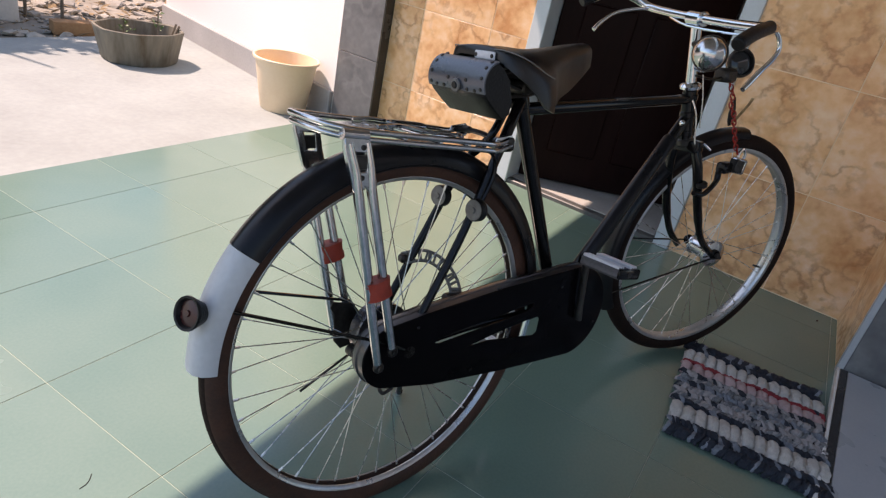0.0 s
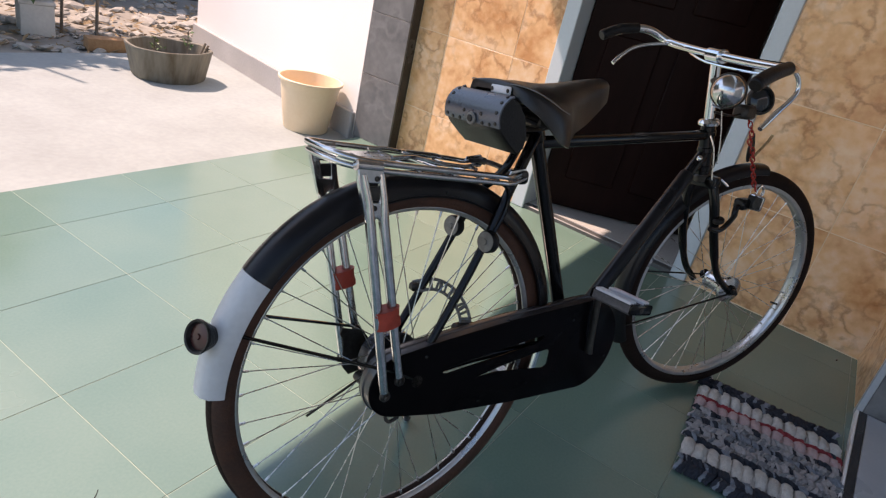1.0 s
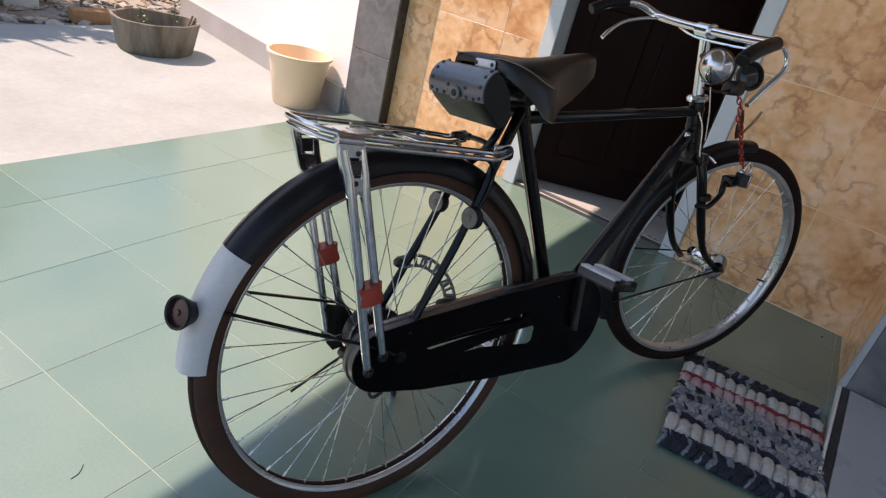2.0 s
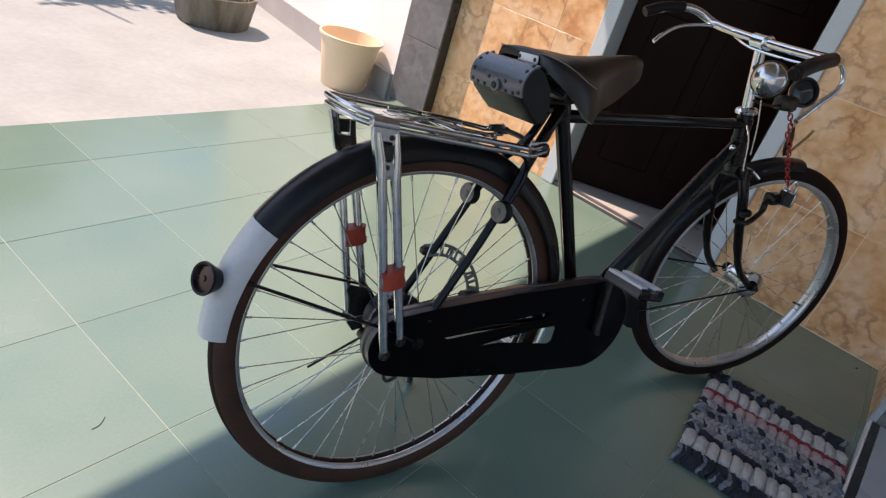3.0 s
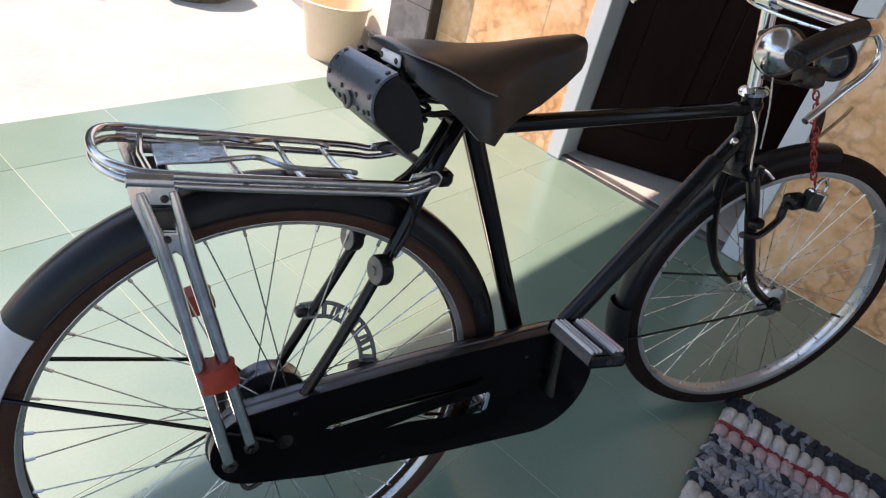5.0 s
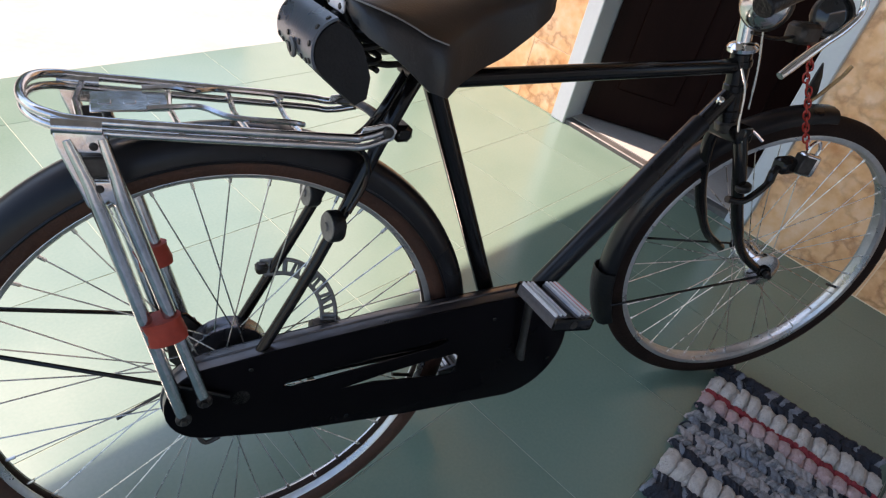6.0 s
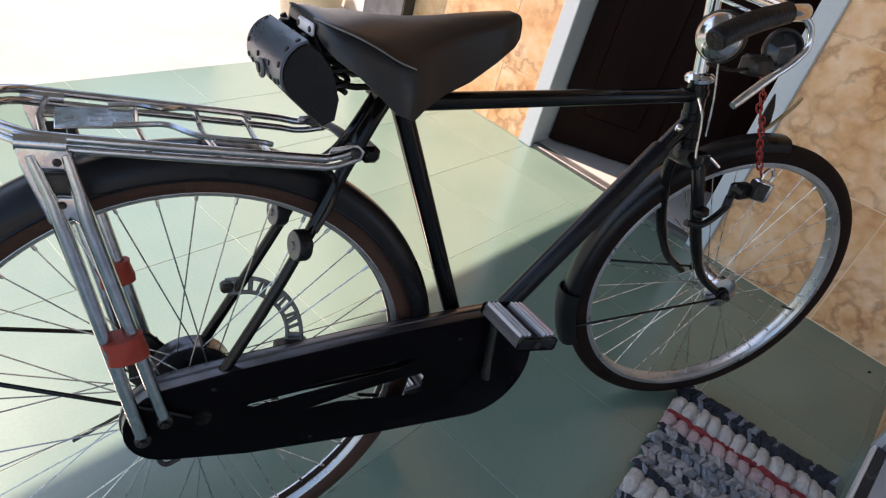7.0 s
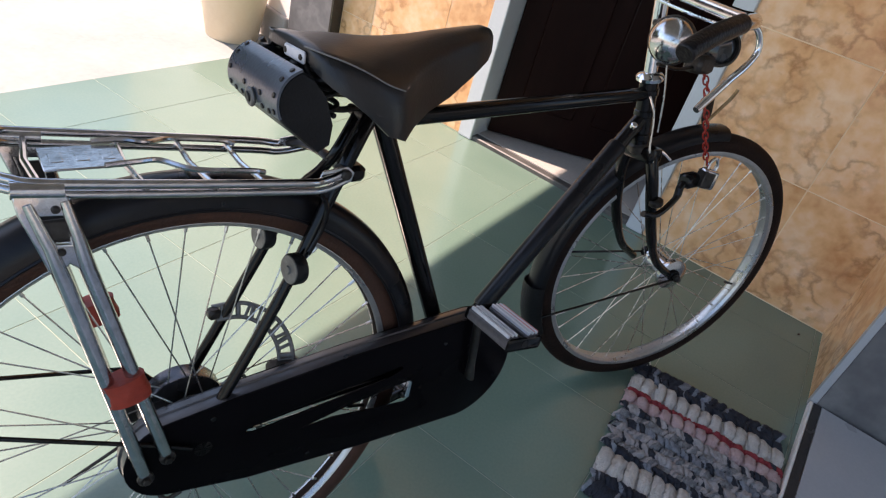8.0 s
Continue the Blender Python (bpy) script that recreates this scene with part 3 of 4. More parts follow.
# small fin and wire on the front mudguard
fin = part("mudguard_fin", plate([(1.060, 0.732), (1.076, 0.736), (1.080, 0.756), (1.074, 0.784), (1.062, 0.809), (1.054, 0.789), (1.048, 0.766), (1.052, 0.744)], [], -0.002, 0.002, 0.0008), M_LEATHER, front_guard, "small dark leaf-shaped fin")
rod("hook_wire", [(1.066, -0.002, 0.738), (1.080, -0.004, 0.748), (1.097, -0.008, 0.767), (1.114, -0.014, 0.790), (1.118, -0.020, 0.809)], 0.0036, M_HOOK, front_guard, "bent wire hook", 8, 1, 4)

# chain case
cc = arc(-0.032, 0.352, 0.060, 262, 100, 14) + [(0.063, 0.4235), (0.228, 0.437)] + arc(0.452, 0.340, 0.106, 96, -88, 20) + [(0.247, 0.2485), (0.064, 0.2695)]
slot_a = [(0.063, 0.357), (0.075, 0.3535), (0.20, 0.363), (0.30, 0.372), (0.322, 0.381), (0.318, 0.388), (0.23, 0.380), (0.12, 0.370), (0.07, 0.364)]
slot_b = [(0.147, 0.329), (0.20, 0.330), (0.333, 0.310), (0.343, 0.316), (0.345, 0.345), (0.338, 0.352), (0.30, 0.350), (0.22, 0.341)]
cc_in = arc(-0.032, 0.352, 0.055, 262, 100, 14) + [(0.063, 0.4185), (0.228, 0.432)] + arc(0.452, 0.340, 0.101, 96, -88, 20) + [(0.247, 0.2535), (0.064, 0.2745)]
case = part("chain_case", plate(cc, [slot_a, slot_b], -0.082, -0.078, 0.0015), M_CASE, bike, "full black chain case with cut-out slots", True, 50)
case.matrix_basis = pose(0, 0.018, -0.003)
part("case_rim", plate(cc, [cc_in], -0.0815, -0.045, 0.003), M_CASETOP, case, "", True, 50)
part("case_back", plate(cc, [[(0.03, 0.388), (0.045, 0.288), (0.18, 0.270), (0.40, 0.258), (0.425, 0.405), (0.20, 0.410)]], -0.0485, -0.046, 0), M_BLACK, case)
part("case_band", tube([(x, -0.0595, z) for x, z in cc], 0.0028, 6, None, True), M_CASETOP, case)
for x, z in ((-0.075, 0.385), (0.02, 0.40), (0.40, 0.41), (0.53, 0.30), (0.16, 0.275)):
    part("screw", disc((x, -0.081, z), (x, -0.0845, z), 0.004, 10, 0.001), M_BLACK, case)
rod("spring_ring", [(-0.030, -0.056, 0.300), (-0.050, -0.058, 0.292), (-0.043, -0.060, 0.278), (-0.024, -0.060, 0.284)], 0.0034, M_DARKSTEEL, bike, "small steel ring", 8, 1, 4)


# cranks and pedals
def pedal(origin, s, pitch):
    """A rubber block pedal: spindle, two ribbed blocks with red stripe, end plates."""
    p = empty("pedal", pose(*origin, 0, pitch, 0), bike)
    p["label"] = "grey ribbed rubber pedal with steel ends"
    part("spindle", tube([(0, s * 0.0, 0), (0, s * 0.112, 0)], 0.0065, 10), M_DARKSTEEL, p)
    for x in (-0.022, 0.022):
        bm = bmesh.new()
        prof = []
        for k in range(12):
            a = 2 * math.pi * k / 12
            prof.append((0.015 * math.cos(a) * (1.0 if k % 3 else 0.8) + x, 0.0135 * math.sin(a) * (1.0 if k % 3 else 0.8)))
        v0 = [bm.verts.new((q, s * 0.012, z)) for q, z in prof]
        v1 = [bm.verts.new((q, s * 0.106, z)) for q, z in prof]
        for k in range(12):
            bm.faces.new((v0[k], v0[(k + 1) % 12], v1[(k + 1) % 12], v1[k]))
        bm.faces.new(v0[::-1])
        bm.faces.new(v1)
        part("pedal_block", bm, M_PEDAL, p, "", False)
        for dx in (-0.0095, -0.0015, 0.0065):
            part("rib", box(x + dx - 0.0022, x + dx + 0.0022, min(s * 0.014, s * 0.104), max(s * 0.014, s * 0.104), 0.009, 0.0152, 0.001), M_ALU, p)
    for x in (0.0245, 0.0325):
        part("stripe", box(x - 0.0018, x + 0.0018, min(s * 0.016, s * 0.102), max(s * 0.016, s * 0.102), 0.008, 0.0148, 0.001), M_PINK, p, "faded red rubber strip")
    for y in (0.009, 0.109):
        part("end_plate", box(-0.036, 0.036, min(s * (y - 0.002), s * (y + 0.002)), max(s * (y - 0.002), s * (y + 0.002)), -0.010, 0.0105, 0.004, None, 2), M_BLACK, p)
    return p


rod("crank", [(0.462, -0.072, 0.322), (0.457, -0.076, 0.36), (0.450, -0.078, 0.465)], [0.0115, 0.0085, 0.0095], M_DARKSTEEL, bike, "dull steel crank", 12, 0.6)
pedal((0.449, -0.077, 0.472), -1, 9)
rod("crank", [(0.452, 0.045, 0.332), (0.447, 0.052, 0.31), (0.438, 0.066, 0.185)], [0.0115, 0.0085, 0.0095], M_CHROME, bike, "steel crank", 12, 0.6)
pedal((0.436, 0.07, 0.180), 1, -10)

# side stand that holds the bicycle up
rod("side_stand", [(0.10, 0.062, 0.345), (0.115, 0.085, 0.32), (0.16, 0.15, 0.19), (0.203, 0.222, 0.047)], 0.0068, M_DARKSTEEL, bike, "steel side stand", 10, 1, 4)
rod("stand_foot", [(0.200, 0.217, 0.057), (0.206, 0.226, 0.042)], 0.0098, M_CHROME, bike, "bright steel foot", 10)


# rear rack
rack = empty("rear_rack", None, bike)
rack["label"] = "worn chrome tube rear rack with spring clip"


def rz(x):
    return 0.752 - 0.10 * (x + 0.2)


def loop(z, w):
    pts = [(0.19, 0.062, rz(0.19) + 0.010), (0.155, 0.070, rz(0.155)), (0.11, w, rz(0.11)), (-0.115, w, rz(-0.115)), (-0.160, w - 0.008, rz(-0.16) + 0.002), (-0.181, w - 0.034, rz(-0.181) + 0.004), (-0.187, 0.0, rz(-0.187) + 0.005)]
    full = pts + [(x, -y, q) for x, y, q in pts[-2::-1]]
    return [(x, y, q + z) for x, y, q in full]


part("upper_rail", tube(smooth_path(loop(0.006, 0.078), 5), 0.0050, 10), M_OLDCHROME, rack)
part("end_link", tube(smooth_path([(0.168, 0.066, 0.724), (0.184, 0.052, 0.726), (0.196, 0.026, 0.724), (0.201, 0.000, 0.720)], 4), 0.0088, 10, None, False, 0.55), M_DARKSTEEL, rack, "flattened dull steel end link")
part("lower_rail", tube(smooth_path(loop(-0.006, 0.074), 5), 0.0046, 10), M_OLDCHROME, rack)
for x in (-0.135, -0.045, 0.025, 0.085):
    part("cross_bar", tube([(x, -0.074, rz(x)), (x - 0.006, 0, rz(x) + 0.001), (x, 0.074, rz(x))], 0.0036, 8), M_OLDCHROME, rack)
part("plate", box(-0.128, -0.052, -0.032, 0.036, rz(-0.09) + 0.003, rz(-0.09) + 0.0055, 0.001), M_OLDCHROME, rack, "scuffed chrome plate")
for k in range(3):
    part("plate_emboss", box(-0.12 + k * 0.024, -0.108 + k * 0.024, -0.012, 0.016, rz(-0.09) + 0.0052, rz(-0.09) + 0.0062, 0.0004), M_OLDCHROME, rack)
for s in (-1, 1):
    rod("spring_clip", [(-0.075, s * 0.038, rz(-0.075) + 0.010), (-0.045, s * 0.036, rz(-0.045) + 0.014), (-0.02, s * 0.03, rz(-0.02) + 0.014), (0.01, s * 0.052, rz(0.01) + 0.012), (0.07, s * 0.054, rz(0.07) + 0.012), (0.088, s * 0.05, rz(0.088) + 0.009)], 0.0033, M_OLDCHROME, rack, "", 8, 1, 4)
    part("rail_sleeve", tube([(-0.118, s * 0.078, rz(-0.118)), (-0.160, s * 0.078, rz(-0.16))], 0.0092, 12, None, False, 0.95), M_OLDCHROME, rack, "flattened chrome sleeve")
    part("hinge_plate", plate([(0.168, 0.720), (0.180, 0.712), (0.195, 0.715), (0.199, 0.727), (0.189, 0.736), (0.156, 0.732), (0.152, 0.724)], [], s * 0.064 - 0.0015, s * 0.064 + 0.0015, 0.0006), M_OLDCHROME, rack)
    part("hinge_bolt", disc((0.186, s * 0.044, 0.726), (0.186, s * 0.072, 0.726), 0.0070, 16, 0.002), M_DARKSTEEL, rack)
    # flattened bracket and twin legs down to the axle
    part("bracket", plate([(-0.160, 0.745), (-0.118, 0.742), (-0.112, 0.728), (-0.108, 0.700), (-0.104, 0.668), (-0.113, 0.660), (-0.121, 0.668), (-0.133, 0.655), (-0.140, 0.664), (-0.150, 0.700), (-0.158, 0.726)], [[(-0.145, 0.722), (-0.121, 0.720), (-0.118, 0.690), (-0.139, 0.692)]], s * 0.081 - 0.0045, s * 0.081 + 0.0045, 0.0022), M_OLDCHROME, rack, "pressed chrome leg bracket")
    part("bracket_core", box(-0.144, -0.116, s * 0.081 - 0.003, s * 0.081 + 0.003, 0.694, 0.716, 0.002), M_DARKSTEEL, rack, "rusty dark bracket core")
    part("leg", tube([(-0.149, s * 0.082, 0.735), (-0.136, s * 0.084, 0.69), (-0.128, s * 0.081, 0.65), (-0.070, s * 0.076, 0.350)], [0.0055, 0.0064, 0.0084, 0.0080], 12), M_OLDCHROME, rack)
    part("leg", tube([(-0.119, s * 0.082, 0.735), (-0.112, s * 0.084, 0.70), (-0.106, s * 0.081, 0.66), (-0.043, s * 0.076, 0.374)], [0.0055, 0.0064, 0.0084, 0.0080], 12), M_OLDCHROME, rack)
    for z in (0.683, 0.728):
        part("bracket_rivet", disc((-0.127, s * 0.083, z), (-0.127, s * 0.088, z), 0.0042, 10, 0.0015), M_DARKSTEEL, rack)
    for x, z in ((-0.0695, 0.347), (-0.0425, 0.371)):
        part("leg_foot", disc((x, s * 0.0735, z), (x, s * 0.084, z), 0.0100, 16, 0.003), M_DARKSTEEL, rack)
        part("foot_bolt", disc((x, s * 0.083, z), (x, s * 0.088, z), 0.0052, 6, 0.001), M_DARKSTEEL, rack)
    band = bmesh.new()
    c0 = Vector((-0.0815, s * 0.0785, 0.502 + 0.006 * s))
    ax = Vector((0.06, 0, -0.30)).normalized()
    ring = []
    for h in (-0.0165, -0.009, 0.0, 0.009, 0.0165):
        row = []
        for k in range(20):
            a = 2 * math.pi * k / 20
            wob = 1 + 0.05 * math.sin(3 * a + h * 200)
            e = Vector((0.30, 0, 0.06)).normalized()
            row.append(band.verts.new(c0 + ax * h + e * 0.0232 * wob * math.cos(a) + Vector((0, 1, 0)) * 0.0150 * wob * math.sin(a)))
        ring.append(row)
    for p, q in zip(ring, ring[1:]):
        for k in range(20):
            band.faces.new((p[k], p[(k + 1) % 20], q[(k + 1) % 20], q[k]))
    band.faces.new(ring[0][::-1])
    band.faces.new(ring[-1])
    part("tape_band", band, M_RED, rack, "wound red tape band")
part("lug_clamp", box(0.212, 0.238, -0.032, 0.026, 0.697, 0.720, 0.006), M_BLACK, bike)

rod("guard_wire", [(0.130, -0.060, 0.714), (0.158, -0.056, 0.700), (0.170, -0.054, 0.676), (0.165, -0.053, 0.648), (0.148, -0.052, 0.614)], 0.0034, M_BLACK, bike, "bent black wire", 8, 1, 4)

# brake arm rod and plate at the far dropout
rod("brake_strut", [(-0.030, 0.047, 0.318), (-0.072, 0.046, 0.298), (-0.152, 0.045, 0.258)], 0.0024, M_DARKSTEEL, bike, "thin dark steel rod", 8)
part("strut_clamp", disc((-0.045, 0.030, 0.312), (-0.045, 0.058, 0.312), 0.011, 12, 0.002), M_DARKSTEEL, bike)
part("dropout_plate", plate([(-0.080, 0.412), (-0.068, 0.408), (-0.034, 0.400), (-0.022, 0.372), (-0.022, 0.336), (-0.036, 0.316), (-0.060, 0.312), (-0.074, 0.330), (-0.076, 0.385), (-0.084, 0.400)], [], 0.0665, 0.0715, 0.001), M_DARKSTEEL, bike, "dull dark steel plate at the dropout")

# ring lock on the seat stays
RING = smooth_path([(0.060, 0.052, 0.482), (0.090, 0.040, 0.488), (0.112, 0.029, 0.483), (0.131, 0.017, 0.468), (0.141, 0.004, 0.450), (0.142, -0.012, 0.431), (0.137, -0.024, 0.412)], 5)


def ring_at(k, dr):
    return RING[k] + (RING[k] - Vector((0.075, 0, 0.415))).normalized() * dr


lock = part("ring_lock", tube([ring_at(k, 0.010) for k in range(len(RING))], 0.0032, 7), M_DISC, bike, "pierced steel ring lock")
part("inner_rail", tube([ring_at(k, -0.010) for k in range(len(RING))], 0.0032, 7), M_DISC, lock)
for k in range(1, len(RING) - 2, 2):
    part("lock_bar", tube([ring_at(k, -0.010), ring_at(k + (1 if k % 3 == 1 else 0), 0.010)], 0.0036 if k % 4 == 1 else 0.0026, 6), M_DISC, lock)
part("lock_body", box(0.112, 0.160, -0.038, -0.006, 0.398, 0.424, 0.005), M_DARKSTEEL, bike, "small dark lock body")
part("lock_clip", box(0.050, 0.068, 0.042, 0.060, 0.475, 0.491, 0.004), M_DARKSTEEL, bike)


# saddle and its springs
saddle = empty("saddle", None, bike)
saddle["label"] = "wide black leather saddle on coil springs"
SWING = 0.070  # the back of the leather is turned a little to one side
secs = [  # x, half width, crest z, rim z, skirt drop
    (0.1250, 0.046, 0.880, 0.877, 0.012), (0.128, 0.064, 0.882, 0.877, 0.022), (0.140, 0.080, 0.883, 0.874, 0.031), (0.160, 0.089, 0.881, 0.868, 0.037), (0.185, 0.095, 0.883, 0.858, 0.046),
    (0.210, 0.099, 0.882, 0.846, 0.056), (0.235, 0.098, 0.881, 0.838, 0.056), (0.262, 0.077, 0.882, 0.850, 0.059), (0.300, 0.054, 0.886, 0.864, 0.063), (0.345, 0.040, 0.893, 0.876, 0.062), (0.390, 0.031, 0.899, 0.885, 0.046), (0.418, 0.026, 0.902, 0.889, 0.030), (0.432, 0.016, 0.899, 0.889, 0.020)]
bm = bmesh.new()
rows = []
for x, w, z, rim, drop in secs:
    row = []
    for k in range(25):
        u = -1 + 2 * k / 24
        if abs(u) < 0.62:
            v = u / 0.62
            y, q = w * v * 0.94, z - (z - rim) * abs(v) ** 2.4
        else:
            v = (abs(u) - 0.62) / 0.38
            y, q = math.copysign(w * (0.94 + 0.10 * math.sin(v * 1.5)), u), rim - drop * v
        row.append(bm.verts.new((x, y - SWING * (0.42 - x), q)))
    rows.append(row)
for p, q in zip(rows, rows[1:]):
    for k in range(24):
        bm.faces.new((p[k], p[k + 1], q[k + 1], q[k]))
bm.faces.new(rows[-1])
bm.faces.new(rows[0][::-1])
bmesh.ops.recalc_face_normals(bm, faces=bm.faces)
bmesh.ops.solidify(bm, geom=bm.faces[:], thickness=0.0045)
part("leather_top", bm, M_SADDLE, saddle, "", True, 70)
for s in (-1, 1):
    part("seam", tube(smooth_path([(x - 0.0008, s * w * 0.93 - SWING * (0.42 - x), rim + 0.0012) for x, w, z, rim, drop in secs[:7]], 3), 0.0010, 6), M_THREADGREY, saddle, "pale stitched seam along the rear rim")
part("cantle_plate", box(0.1195, 0.1245, -0.070, -0.020, 0.860, 0.874, 0.002), M_ALU, saddle, "pale metal badge plate at the back")
for s in (-1, 1):
    part("rivet", disc((0.1210, s * 0.020 - 0.045, 0.867), (0.1180, s * 0.020 - 0.045, 0.867), 0.0036, 12, 0.001), M_DARKSTEEL, saddle)
    part("coil_spring", tube([(0.155 + 0.017 * math.cos(t * 0.45), s * 0.052 + 0.017 * math.sin(t * 0.45), 0.796 + t * 0.00125) for t in range(0, 57)], 0.0036, 7), M_DARKSTEEL, saddle)
    rod("under_rail", [(0.125, s * 0.06, 0.862), (0.16, s * 0.055, 0.81), (0.22, s * 0.03, 0.80), (0.30, s * 0.014, 0.81), (0.40, s * 0.012, 0.868)], 0.0042, M_DARKSTEEL, saddle, "", 8, 1, 4)
    rod("under_rail", [(0.115, s * 0.05, 0.842), (0.17, s * 0.042, 0.826), (0.23, s * 0.03, 0.812)], 0.0042, M_DARKSTEEL, saddle, "", 8, 1, 4)
part("seat_post", tube([(0.260, 0, 0.795), (0.247, 0, 0.825)], 0.0115, 14), M_CHROME, saddle)
part("seat_clamp", disc((0.246, -0.036, 0.815), (0.246, 0.036, 0.815), 0.013, 14, 0.003), M_DARKSTEEL, saddle)

# tool bag under the saddle
bag = empty("tool_bag", pose(0.006, 0, -0.001), bike)
bag["label"] = "round blue-black leather tool bag with rivets and buckle"
prof = arc(0.112, 0.826, 0.036, 108, 226, 16) + [(0.108, 0.782), (0.126, 0.768), (0.140, 0.776), (0.143, 0.80), (0.132, 0.834), (0.116, 0.853)]
bm = bmesh.new()
ys = [-0.088, -0.084, -0.05, -0.015, 0.02, 0.050, 0.054]
rings = [[bm.verts.new((0.118 + (x - 0.118) * (0.94 if abs(y) > 0.086 else 1), y - 0.008, 0.81 + (z - 0.81) * (0.94 if abs(y) > 0.086 else 1))) for x, z in prof] for y in ys]
for p, q in zip(rings, rings[1:]):
    for k in range(len(prof)):
        bm.faces.new((p[k], p[(k + 1) % len(prof)], q[(k + 1) % len(prof)], q[k]))
bm.faces.new(rings[0][::-1])
bm.faces.new(rings[-1])
part("body", bm, M_LEATHER, bag)
bm = bmesh.new()
fl = arc(0.112, 0.826, 0.038, 106, 206, 18)
rings = [[bm.verts.new((x, y, z)) for x, z in fl] for y in (-0.098, -0.06, -0.02, 0.02, 0.050)]
for p, q in zip(rings, rings[1:]):
    for k in range(len(fl) - 1):
        bm.faces.new((p[k], p[k + 1], q[k + 1], q[k]))
bmesh.ops.recalc_face_normals(bm, faces=bm.faces)
bmesh.ops.solidify(bm, geom=bm.faces[:], thickness=0.0028)
part("flap", bm, M_BAG, bag, "blue-black leather flap with its sheen put into the colour")
for y, a in [(-0.089, 195), (-0.089, 168), (-0.089, 140), (-0.089, 118), (0.041, 195), (0.041, 168), (0.041, 140), (0.041, 118), (-0.074, 200), (-0.055, 200), (0.006, 200), (0.026, 200), (-0.052, 178), (-0.006, 178)]:
    c = Vector((0.112 + 0.0395 * math.cos(radians(a)), y, 0.826 + 0.0395 * math.sin(radians(a))))
    o = Vector((math.cos(radians(a)), 0, math.sin(radians(a))))
    part("rivet", disc(c - o * 0.0022, c + o * 0.0002, 0.0032, 10, 0.0006), M_DARKSTEEL, bag)
c = Vector((0.0735, -0.030, 0.817))
part("buckle", lathe([(0.0, 0.004), (0.006, 0.004), (0.007, 0.002), (0.010, 0.002), (0.0115, 0.0045), (0.010, 0.007), (0.0, 0.007)], along(c + Vector((0.003, 0, 0)), c - Vector((0.05, 0, 0.006))), 20), M_DISC, bag, "round metal twist clasp")
part("clasp_eye", disc(c - Vector((0.0035, 0, 0)), c - Vector((0.0062, 0, 0.0004)), 0.0062, 14, 0.001), M_LEATHER, bag, "dark clasp eye")
for s in (-1, 1):
    part("bag_strap", box(0.112, 0.128, s * 0.045 - 0.008, s * 0.045 + 0.008, 0.845, 0.860, 0.002), M_LEATHER, bag)

# handlebar with grips, levers, lamps
bars = empty("handlebar", None, bike)
bars["label"] = "swept chrome handlebar with black grips"
path = [(0.728, 0.280, 1.005), (0.79, 0.256, 1.028), (0.842, 0.232, 1.032), (0.882, 0.195, 1.010), (0.852, 0.11, 0.996), (0.803, 0, 0.983), (0.752, -0.11, 0.972), (0.702, -0.205, 0.965), (0.672, -0.246, 0.965), (0.620, -0.262, 0.962), (0.56, -0.267, 0.948), (0.506, -0.272, 0.927)]
part("bar", tube(smooth_path(path, 6), 0.0108, 14), M_CHROME, bars)
part("grip", tube(smooth_path([(0.722, 0.282, 1.002), (0.735, 0.278, 1.009), (0.77, 0.265, 1.024), (0.815, 0.247, 1.033)], 5), [0.0115] + [0.0132] * 12 + [0.0128] * 3, 14), M_LEATHER, bars, "black rubber grip")
part("grip", tube(smooth_path([(0.500, -0.272, 0.924), (0.512, -0.271, 0.931), (0.56, -0.267, 0.948), (0.618, -0.262, 0.962)], 5), [0.0115] + [0.0132] * 12 + [0.0128] * 3, 14), M_LEATHER, bars, "black rubber grip")
rod("brake_lever", [(0.892, 0.185, 1.004), (0.85, 0.205, 1.0), (0.80, 0.232, 0.985), (0.765, 0.246, 0.958), (0.746, 0.25, 0.939)], [0.0042] * 12 + [0.0052] * 5, M_CHROME, bars, "curved chrome brake lever", 10, 1, 4)
rod("brake_lever", [(0.668, -0.240, 0.966), (0.700, -0.243, 0.952), (0.712, -0.245, 0.928), (0.692, -0.246, 0.906), (0.652, -0.247, 0.882), (0.604, -0.247, 0.848)], [0.0045] * 12 + [0.0050] * 4 + [0.0056] * 4 + [0.0048], M_CHROME, bars, "curved chrome brake lever", 10, 1, 4)
rod("link_rod", [(0.845, 0.10, 0.985), (0.80, 0.02, 0.965), (0.74, -0.12, 0.952), (0.69, -0.215, 0.95)], 0.0028, M_CHROME, bars, "", 8, 1, 4)


def head_lamp(name, c, face, r):
    """A bullet lamp: chrome bowl, rim and dark glass, on a bracket."""
    lampo = empty(name, along(c, Vector(c) + Vector(face)), bike)
    lampo["label"] = "round chrome lamp with dark glass"
    part("bowl", lathe([(0, -r * 0.95), (r * 0.35, -r * 0.9), (r * 0.72, -r * 0.62), (r * 0.94, -r * 0.2), (r, 0.0), (r * 0.97, 0.004), (0, 0.004)], None, 28), M_OLDCHROME, lampo)
    part("lamp_rim", lathe([(r * 0.86, 0.002), (r * 1.02, 0.0), (r * 1.07, 0.004), (r * 1.03, 0.011), (r * 0.9, 0.012), (r * 0.86, 0.008)], None, 28, None, True), M_DARKSTEEL, lampo)
    part("glass", lathe([(r * 0.88, 0.005), (r * 0.6, 0.010), (0, 0.013)], None, 28), M_GLASS, lampo, "dark glass")


